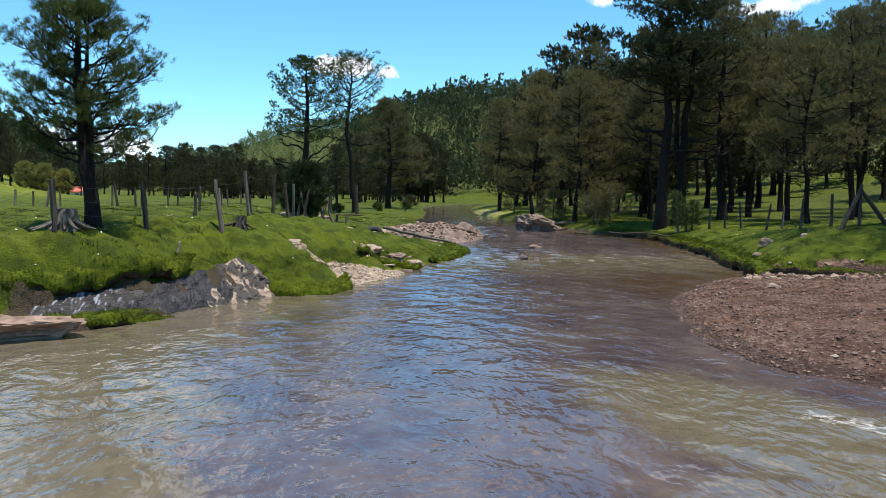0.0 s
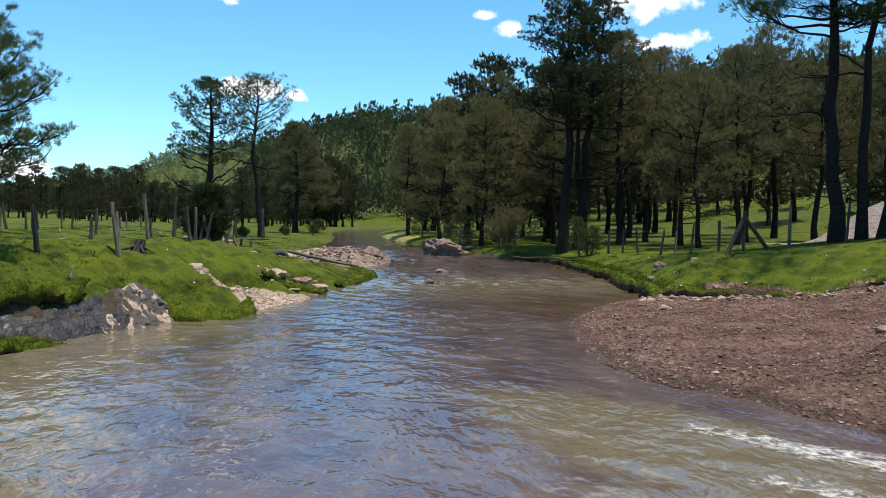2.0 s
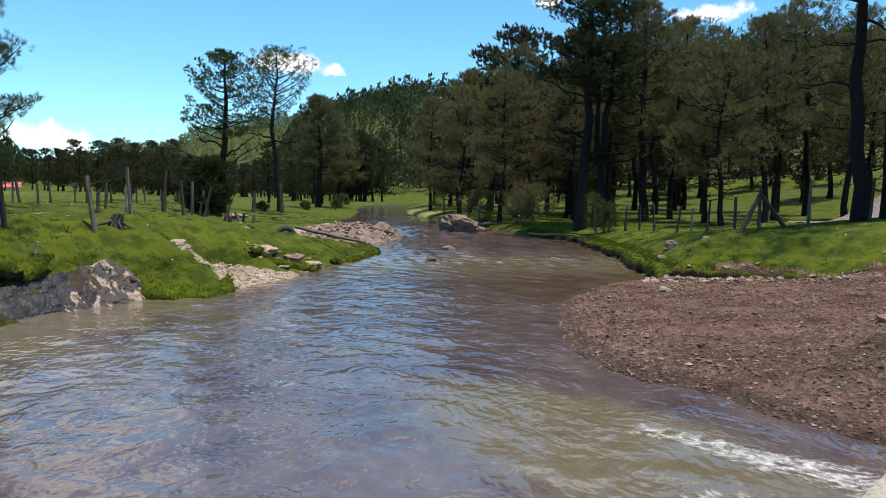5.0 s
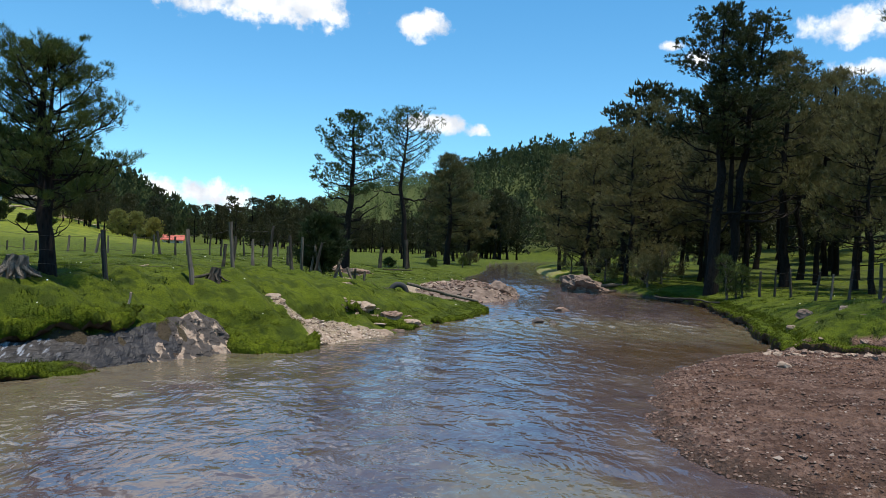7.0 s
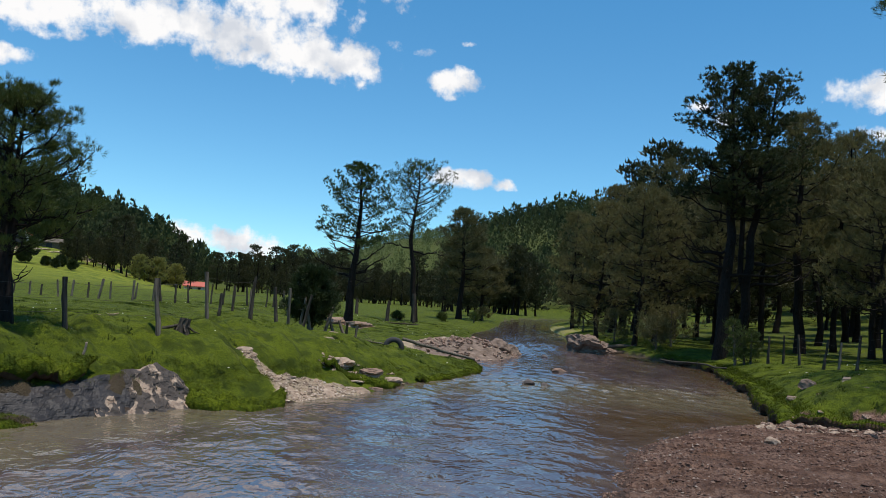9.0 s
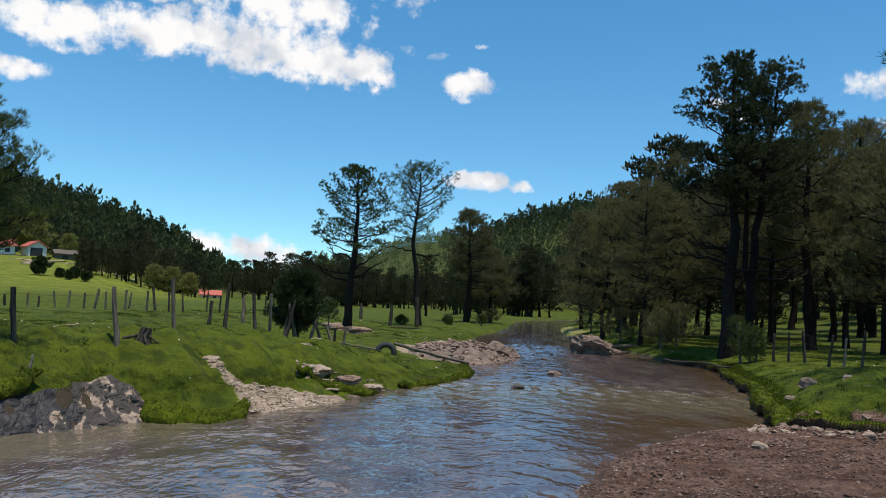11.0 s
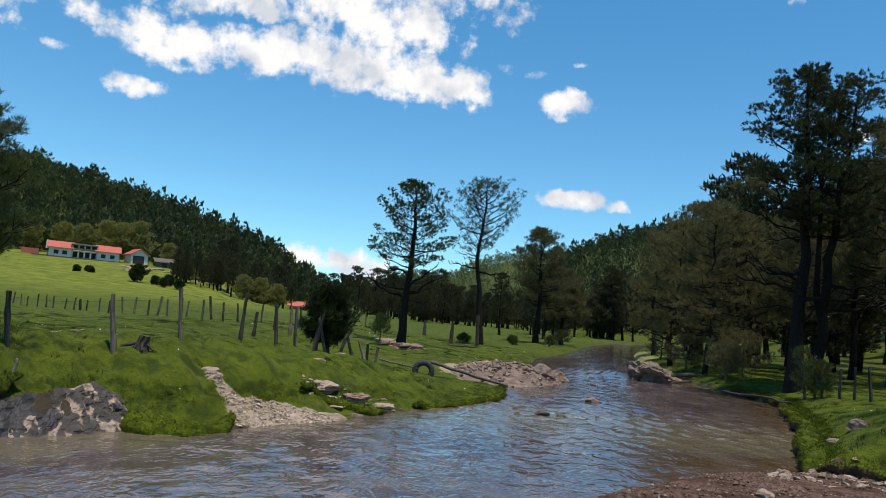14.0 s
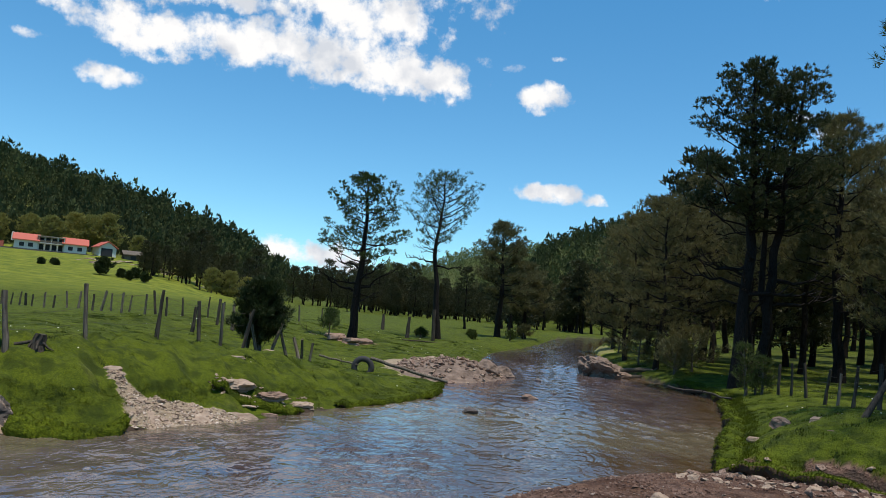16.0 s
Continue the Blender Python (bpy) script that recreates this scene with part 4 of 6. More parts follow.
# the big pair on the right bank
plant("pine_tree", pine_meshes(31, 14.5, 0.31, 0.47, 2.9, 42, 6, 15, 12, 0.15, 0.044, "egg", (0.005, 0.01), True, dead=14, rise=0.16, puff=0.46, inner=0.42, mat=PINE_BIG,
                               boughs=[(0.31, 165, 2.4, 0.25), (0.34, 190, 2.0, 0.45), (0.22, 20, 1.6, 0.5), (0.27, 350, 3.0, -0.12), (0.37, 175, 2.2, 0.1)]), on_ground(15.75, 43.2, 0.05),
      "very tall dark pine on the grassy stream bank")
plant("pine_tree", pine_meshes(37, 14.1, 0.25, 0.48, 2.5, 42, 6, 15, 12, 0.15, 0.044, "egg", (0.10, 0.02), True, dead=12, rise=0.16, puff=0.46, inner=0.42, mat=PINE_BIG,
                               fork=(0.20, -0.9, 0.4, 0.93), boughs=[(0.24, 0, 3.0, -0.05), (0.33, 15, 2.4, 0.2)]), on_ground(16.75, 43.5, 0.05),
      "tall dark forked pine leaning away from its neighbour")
plant("pine_tree", pine_meshes(41, 13.2, 0.27, 0.34, 2.7, 50, 6, 10, 11, 0.25, 0.042, "full", (0.0, 0.0), dead=10, rise=0.15, puff=0.50, inner=0.42, mat=PINE_DARK), on_ground(21.3, 48.2, 0.05),
      "tall dark pine at the forest edge")
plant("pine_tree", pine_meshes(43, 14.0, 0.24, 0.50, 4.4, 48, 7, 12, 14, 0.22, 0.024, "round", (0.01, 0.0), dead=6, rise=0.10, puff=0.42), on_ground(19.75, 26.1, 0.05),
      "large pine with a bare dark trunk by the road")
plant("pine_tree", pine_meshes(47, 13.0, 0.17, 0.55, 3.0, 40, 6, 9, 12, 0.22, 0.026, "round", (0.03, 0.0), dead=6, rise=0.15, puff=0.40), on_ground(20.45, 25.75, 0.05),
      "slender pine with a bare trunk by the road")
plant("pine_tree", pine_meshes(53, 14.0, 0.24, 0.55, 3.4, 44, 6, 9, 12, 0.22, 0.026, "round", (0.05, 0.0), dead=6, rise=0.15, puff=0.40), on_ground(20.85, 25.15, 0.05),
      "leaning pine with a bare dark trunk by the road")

# forest pines: a few shapes, each planted many times
rng = np.random.default_rng(5)
SHAPES = [pine_meshes(101 + k, tall, r, base, wide, limbs, 6, 7, 9, 0.26, 0.048, kind, rise=0.06, dead=10, mat=PINE_DARK, sides=6, puff=0.52, inner=0.35)
          for k, (tall, r, base, wide, limbs, kind) in enumerate([(12, .18, .22, 2.9, 46, "full"), (14, .20, .34, 2.8, 44, "egg"), (10, .15, .16, 2.6, 42, "egg"),
                                                                 (15, .20, .42, 2.8, 44, "round"), (11, .16, .26, 3.1, 46, "full")])]
# darker copy of the forest needles: the valley's shade is in the colour
PINE_VALLEY = needles("shaded_valley_needles", (0.026, 0.032, 0.013), (0.074, 0.078, 0.032), 0.35)
FAR_SHAPES = [pine_meshes(201 + k, tall, r, base, wide, limbs, 4, 7, 6, 0.42, 0.16, kind, rise=0.1, mat=PINE_VALLEY, sides=5, puff=0.75, inner=0.4, twiggy=False)
              for k, (tall, r, base, wide, limbs, kind) in enumerate([(12, .24, .12, 2.9, 36, "full"), (14, .28, .20, 2.8, 36, "egg"), (11, .2, .08, 2.8, 34, "egg")])]


def forest(spots, shapes, group, label):
    for x, y, k, size in spots:
        first = shapes[k % len(shapes)]
        plant("pine_tree", first, on_ground(x, y, 0.1), label, group=group, turn=rng.uniform(0, 360), scale=size)


FOREST_EDGE = [(12.9, 51, 0, .80), (14.6, 54, 4, .86), (11.6, 58.5, 2, .95), (17.6, 50.5, 1, .72), (13.2, 64, 1, .80), (17, 60, 3, .85), (21.6, 38.9, 4, .80),
               (25.5, 42, 1, .80), (23.4, 44.5, 0, .85), (28.5, 46, 3, .82), (27.5, 38, 1, .74), (31.5, 41.5, 4, .9), (31, 34, 3, .82), (18.5, 55.5, 4, .85)]
FOREST_DEEP = [(21, 54, 1, .9), (24, 50.5, 3, .85), (11.2, 73, 0, .85), (15, 74, 1, .9), (20, 66, 0, 1.0), (26, 58, 1, 1.0), (33, 50, 3, .95), (36, 37, 1, .95),
               (35, 29, 3, .9), (40, 32, 4, 1.0), (29.5, 31.5, 3, .85), (25, 73, 3, 1.05), (31, 64, 1, 1.1), (38, 45, 0, 1.05), (12.8, 85, 4, .85), (17, 83, 1, .95),
               (29.6, 57.5, 3, .90), (23.5, 62, 1, .92), (34.5, 56, 3, .95), (28, 67, 3, 1.0)]
forest(FOREST_EDGE, SHAPES, "forest pines by the stream", "dark green forest pine with a shaded crown")
forest(FOREST_DEEP, SHAPES, "forest pines by the stream", "dark green forest pine with a shaded crown")
far = []
for _ in range(115):
    far.append((rng.uniform(-46, 6), rng.uniform(170, 215), int(rng.integers(3)), rng.uniform(0.45, 0.70)))
for _ in range(12):
    far.append((rng.uniform(-6, 5), rng.uniform(96, 140), int(rng.integers(3)), rng.uniform(0.5, 0.72)))
for _ in range(16):
    far.append((rng.uniform(3, 13), rng.uniform(138, 160), int(rng.integers(3)), rng.uniform(0.6, 0.9)))
for _ in range(80):
    x, y = rng.uniform(14, 75), rng.uniform(60, 135)
    if x > 13 + max(0, (y - 100) * 0.7):
        far.append((x, y, int(rng.integers(3)), rng.uniform(0.75, 1.05)))
for _ in range(40):
    far.append((rng.uniform(-82, -44), rng.uniform(225, 262), int(rng.integers(3)), rng.uniform(0.8, 1.1)))
for _ in range(34):
    q = rng.uniform(0, 1)
    far.append((-87 + 20 * q + rng.normal(0, 3), 160 + 14 * q + rng.normal(0, 5), int(rng.integers(3)), rng.uniform(0.38, 0.6)))
for _ in range(26):
    far.append((rng.uniform(34, 70), rng.uniform(14, 60), int(rng.integers(3)), rng.uniform(0.8, 1.1)))
forest(far, FAR_SHAPES, "valley forest pines", "dark pine of the forest across the valley")


def wooded(name, count, area, seed, mat, tall, keep, label, slim=0.19):
    """Far woods: one mesh of many small ragged pines."""
    r = np.random.default_rng(seed)
    az, dist = radians(1) * r.uniform(area[0], area[1], count * 3), r.uniform(area[2], area[3], count * 3)
    x, y = EYE0[0] + np.sin(az) * dist, EYE0[1] + np.cos(az) * dist
    ok = np.where(keep(x, y))[0][:count]
    x, y = x[ok], y[ok]
    z = height(x, y)
    h = tall * r.uniform(0.45, 1.0, len(x)) * np.where(r.uniform(0, 1, len(x)) < 0.12, 1.45, 1.0)
    per = 48
    q = r.uniform(0.10, 1.0, (len(x), per)) ** 0.85
    a = r.uniform(0, 6.283, (len(x), per))
    lobe = 1 + 0.28 * np.sin(2 * a + r.uniform(0, 6.283, (len(x), 1)))
    rad = slim * h[:, None] * np.sin(np.pi * np.clip(0.14 + 0.84 * q, 0, 1)) ** 0.75 * lobe * r.uniform(0.75, 1.1, (len(x), per))
    out = np.stack([np.cos(a), np.sin(a), 0.25 + 1.1 * q ** 3], -1) + r.normal(0, 0.22, (len(x), per, 3))
    out /= np.linalg.norm(out, axis=2)[..., None]
    t1 = np.cross(out, r.normal(0, 1, (len(x), per, 3)))
    t1 /= np.linalg.norm(t1, axis=2)[..., None]
    t2 = np.cross(out, t1)
    c = np.stack([x[:, None] + rad * np.cos(a), y[:, None] + rad * np.sin(a), z[:, None] + h[:, None] * q * 0.93], -1)
    size = h[:, None, None] * r.uniform(0.036, 0.066, (len(x), per, 1))
    tip = out * 0.6 + UP * 0.9 + r.normal(0, 0.35, (len(x), per, 3))
    v = np.stack([c + t1 * size * 0.9, c - t1 * size * 0.9 + t2 * size * 0.4, c + tip * size * 1.35], 2).reshape(-1, 3)
    return tagged(new(name, mesh_of(name, v, np.arange(len(v)).reshape(-1, 3), mat)), label, "woods", kind="stuff")


def on_hill(x, y):
    rr = np.hypot(x - EYE0[0], y - EYE0[1])
    az = np.degrees(np.arctan2(x - EYE0[0], y - EYE0[1]))
    return (hills(x, y) > 1.2) & ~((az < -27) & (rr < 240 + 0.5 * (az + 60))) & (rr > 95)


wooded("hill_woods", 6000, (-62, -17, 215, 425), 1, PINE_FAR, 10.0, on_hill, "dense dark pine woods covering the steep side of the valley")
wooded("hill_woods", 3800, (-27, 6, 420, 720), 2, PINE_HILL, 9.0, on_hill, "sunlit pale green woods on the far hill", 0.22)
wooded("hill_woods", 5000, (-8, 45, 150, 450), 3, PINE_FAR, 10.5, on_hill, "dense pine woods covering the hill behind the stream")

# ---------------------------------------------------------------- rocks
def rock_mesh(name, seed, size, mat, fine=3, cuts=9, rough=0.10, freq=1.6, smooth=False):
    """A weathered boulder: a ball cut by planes and roughened; its foot lies at z = 0."""
    r = np.random.default_rng(seed)
    bm = bmesh.new()
    bmesh.ops.create_icosphere(bm, subdivisions=fine, radius=1.0)
    planes = [(Vector(r.normal(0, 1, 3)).normalized(), r.uniform(0.45, 0.8)) for _ in range(cuts)]
    off = Vector(r.uniform(-20, 20, 3))
    for v in bm.verts:
        p = v.co.copy()
        for n, d in planes:
            over = p.dot(n) - d
            if over > 0:
                p -= n * over
        p += v.co * (rough * noise.fractal(v.co * freq + off, 0.6, 2.0, 4))
        v.co = Vector((p.x * size[0], p.y * size[1], (p.z + 0.55) * size[2]))
    m = bpy.data.meshes.new(name)
    bm.to_mesh(m)
    bm.free()
    m.materials.append(mat)
    m.polygons.foreach_set("use_smooth", np.full(len(m.polygons), smooth))
    return m


def stone_mesh(seed, mat, flat=0.55):
    r = np.random.default_rng(seed)
    bm = bmesh.new()
    for _ in range(11):
        p = r.normal(0, 1, 3)
        p /= np.linalg.norm(p)
        bm.verts.new((p[0] * r.uniform(0.4, 0.55), p[1] * r.uniform(0.3, 0.5), (p[2] * 0.5 + 0.2) * flat))
    bmesh.ops.convex_hull(bm, input=bm.verts)
    for v in [v for v in bm.verts if not v.link_faces]:
        bm.verts.remove(v)
    m = bpy.data.meshes.new("stone")
    bm.to_mesh(m)
    bm.free()
    m.materials.append(mat)
    return m


STONES = [stone_mesh(300 + k, STONE) for k in range(6)]
STONES_TAN = [stone_mesh(320 + k, ROCK_TAN, 0.4) for k in range(6)]


def boulder(at, size, seed, mat, label, turn=0.0, tilt=0.0, name="boulder", fine=4, group="", cuts=9, rough=0.12):
    ob = new(name, rock_mesh(name, seed, size, mat, fine, cuts, rough))
    ob.matrix_basis = pose(*at, tilt, 0, turn)
    return tagged(ob, label, "rock", group)


def face_sheet(foot, crest, nu, nv, seed, bulge=0.15, rough=0.12, ribs=0.0):
    """A rough rock face between a foot line and a crest line, closed behind."""
    foot, crest = np.asarray(foot, float), np.asarray(crest, float)

    def along(line, n):
        d = np.r_[0, np.cumsum(np.linalg.norm(np.diff(line, axis=0), axis=1))]
        return np.stack([np.interp(np.linspace(0, d[-1], n), d, line[:, a]) for a in range(3)], -1)
    a, b = along(foot, nu), along(crest, nu)
    side = np.cross(np.gradient(a, axis=0), UP)
    side /= np.linalg.norm(side, axis=1)[:, None]
    if np.sum(side * (a - b)) < 0:
        side = -side
    rows = []
    off = Vector((seed * 3.1, seed * 1.7, 0))
    for j in range(nv):
        q = j / (nv - 1)
        line = a * (1 - q) + b * q
        push = np.array([bulge * math.sin(math.pi * min(1, q * 1.1)) + rough * noise.fractal(Vector(p) * 2.4 + off, 0.7, 2.1, 5)
                         + ribs * (1 - q) ** 0.5 * (1 - abs(math.sin(5.2 * i / nu * math.pi + 1.6 * q))) ** 1.6 for i, p in enumerate(line)])
        lift = np.array([0.5 * rough * noise.noise(Vector(p) * 3.5 - off) for p in line])
        rows.append(line + side * push[:, None] + UP * lift[:, None] * (0.2 + q))
    back = rows[-1] - side * 0.35 - UP * 0.30
    v = np.concatenate(rows + [back])
    i = (np.arange(nv)[:, None] * nu + np.arange(nu - 1)[None]).ravel()
    f = np.stack([i, i + 1, i + nu + 1, i + nu], -1)
    return v, f


outcrop = thing("rock_outcrop", (0, 0, 0), "wet grey and tan rock outcrop under the grassy bank", "rock")
child("wet_face", mesh_of("wet_face", *face_sheet([(-4.9, 16.05, 0.10), (-4.0, 16.35, 0.10), (-2.9, 17.25, -0.05), (-2.2, 18.4, -0.08), (-1.8, 19.2, -0.08)],
                                                 [(-5.05, 16.60, 0.44), (-4.2, 16.95, 0.46), (-3.35, 17.75, 0.52), (-2.85, 18.75, 0.62), (-2.45, 19.7, 0.76)],
                                                 110, 24, 3, 0.02, 0.06), ROCK_FACE, False), outcrop, "dark wet rock face")
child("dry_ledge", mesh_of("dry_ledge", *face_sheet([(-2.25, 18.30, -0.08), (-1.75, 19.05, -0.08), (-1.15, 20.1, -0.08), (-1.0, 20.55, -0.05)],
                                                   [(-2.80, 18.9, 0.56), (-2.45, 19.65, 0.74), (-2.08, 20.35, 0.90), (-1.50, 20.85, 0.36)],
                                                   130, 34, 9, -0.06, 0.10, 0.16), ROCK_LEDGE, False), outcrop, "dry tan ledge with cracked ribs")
boulder((-4.75, 14.7, -0.10), (1.5, 0.6, 0.36), 5, ROCK_PINK, "flat reddish rock at the water's edge", turn=25, name="bank_rock", fine=5, cuts=16, rough=0.2)
boulder((-5.6, 15.6, 0.35), (0.35, 0.25, 0.22), 6, ROCK_TAN, "tan stone half sunk in the grassy bank", turn=10, name="bank_rock", fine=3)
boulder((-6.0, 16.2, 0.5), (0.40, 0.3, 0.25), 8, ROCK_TAN, "tan stone half sunk in the grassy bank", turn=60, name="bank_rock", fine=3)


def strew(parent, meshes, count, spot, sizes, seed, sink=0.25, name="stone", top=None):
    """Loose stones as parts of a thing, on the ground or on a height given."""
    r = np.random.default_rng(seed)
    made = 0
    while made < count:
        x, y = spot(r)
        z = top(x, y) if top else on_ground(x, y)[2]
        s = r.uniform(*sizes) * r.uniform(0.6, 1.0)
        ob = new(name, meshes[int(r.integers(len(meshes)))])
        ob.parent = parent
        ob.matrix_basis = pose(x, y, z - sink * s * 0.3, r.uniform(-25, 25), r.uniform(-25, 25), r.uniform(0, 360)) @ Matrix.Diagonal((s, s * r.uniform(0.7, 1.1), s * r.uniform(0.6, 1.1), 1))
        made += 1


def in_poly(poly):
    xs, ys = [p[0] for p in poly], [p[1] for p in poly]

    def pick(r):
        while True:
            x, y = r.uniform(min(xs), max(xs)), r.uniform(min(ys), max(ys))
            if inside(np.array([x]), np.array([y]), poly)[0]:
                return x, y
    return pick


chute = thing("rubble_slope", (0, 0, 0), "pale tan rubble and sand washed down the bank", "rubble")
child("ledge", mesh_of("ledge", *face_sheet([(0.35, 21.95, -0.06), (0.95, 22.8, -0.06), (1.7, 24.0, -0.06), (2.0, 24.9, -0.05)],
                                           [(-0.25, 22.3, 0.30), (0.2, 23.2, 0.30), (0.95, 24.2, 0.28), (1.5, 24.8, 0.22)], 70, 14, 14, 0.0, 0.09), ROCK_TAN, False), chute, "cracked pale ledge at the water")
strew(chute, STONES_TAN, 150, in_poly(SAND_CHUTE), (0.07, 0.34), 41, 0.4)
boulder(on_ground(-1.2, 23.35, 0.14), (0.26, 0.18, 0.16), 12, ROCK_TAN, "pale capstone at the head of the rubble slope", turn=20, name="bank_rock", fine=3)


def slab_mesh(seed, sx, sy, h, mat):
    """An angular flat slab with a broken rim."""
    r = np.random.default_rng(seed)
    k = 13
    a = np.sort(r.uniform(0, 6.283, k))
    rad = r.uniform(0.72, 1.05, k)
    rings = []
    for z, q in ((0.0, 0.86), (0.30, 1.0), (0.72, 0.97), (1.0, 0.86)):
        jag = rad * q * (1 + r.normal(0, 0.05, k))
        rings.append(np.stack([sx * jag * np.cos(a), sy * jag * np.sin(a), np.full(k, z * h) + r.normal(0, 0.05 * h, k)], -1))
    bm = bmesh.new()
    vs = [[bm.verts.new(p) for p in ring] for ring in rings]
    for lo, hi in zip(vs[:-1], vs[1:]):
        for i in range(k):
            j = (i + 1) % k
            bm.faces.new((lo[i], lo[j], hi[j], hi[i]))
    mid = bm.verts.new((0, 0, h * 1.02))
    for i in range(k):
        bm.faces.new((vs[-1][i], vs[-1][(i + 1) % k], mid))
    bm.faces.new(vs[0][::-1])
    m = bpy.data.meshes.new("layer")
    bm.to_mesh(m)
    bm.free()
    m.materials.append(mat)
    return m


def layered_rock(at, size, layers, seed, label, turn=0.0, mat=None):
    r = np.random.default_rng(seed)
    e = thing("layered_rock", at, label, "rock", turn=turn)
    z = -0.1
    for k in range(layers):
        q = 1 - 0.10 * k
        h = size[2] / layers * r.uniform(0.8, 1.3)
        ob = child("layer", slab_mesh(seed + k, size[0] * q * r.uniform(0.85, 1.05), size[1] * q * r.uniform(0.8, 1.05), h, mat or ROCK_TAN), e)
        ob.matrix_basis = pose(r.normal(0, 0.06) * size[0], r.normal(0, 0.08) * size[1], z, r.normal(0, 3), r.normal(0, 3), r.uniform(-20, 20))
        z += h * 0.92
    return e


layered_rock(on_ground(1.10, 25.45, 0.04), (0.50, 0.32, 0.34), 6, 61, "stack of thin pale rock plates on the green bank", -15)
layered_rock(on_ground(0.62, 25.45, 0.10), (0.34, 0.24, 0.22), 4, 66, "broken tan rock ledge in the grass", 40)
layered_rock(on_ground(1.75, 26.35, 0.10), (0.36, 0.20, 0.16), 3, 76, "low cracked rock ledge running to the water", -48)
layered_rock(on_ground(2.2, 27.0, 0.10), (0.34, 0.18, 0.14), 3, 86, "low cracked rock ledge running to the water", -40)
layered_rock(on_ground(1.85, 25.35, 0.12), (0.34, 0.24, 0.28), 3, 81, "orange-stained rock at the bank's undercut foot", 10, ROCK_PINK)
for k, (x, y, sx, sy, sz, turn) in enumerate([(0.72, 25.75, .55, .24, .20, 40), (1.5, 26.0, .55, .22, .20, 52), (2.05, 26.75, .55, .20, .16, 55)]):
    boulder(on_ground(x, y, 0.10), (sx, sy, sz), 210 + k, ROCK_TAN if k != 1 else ROCK_PINK, "cracked pale ledge rock breaking out of the turf", turn=turn, name="ledge_rock", fine=4, cuts=16, rough=0.22)
ledge_rubble = thing("ledge_rubble", (0, 0, 0), "broken pale stones scattered round the rock ledge", "rubble")
strew(ledge_rubble, STONES_TAN, 110, in_poly([(0.2, 25.0), (0.7, 24.9), (1.3, 25.2), (2.1, 26.3), (2.6, 27.4), (2.2, 27.6), (1.2, 26.5), (0.4, 25.8)]), (0.06, 0.24), 49)
for k, (x, y, s) in enumerate([(0.0, 27.2, 0.3), (-0.55, 30.7, 0.26), (-0.75, 34.0, 0.3), (-1.5, 27.0, 0.2)]):
    boulder(on_ground(x, y, 0.09), (s, s * 0.6, s * 0.35), 90 + k, ROCK_TAN, "small pale rock showing through the grass", turn=30 * k, name="field_rock", fine=3)

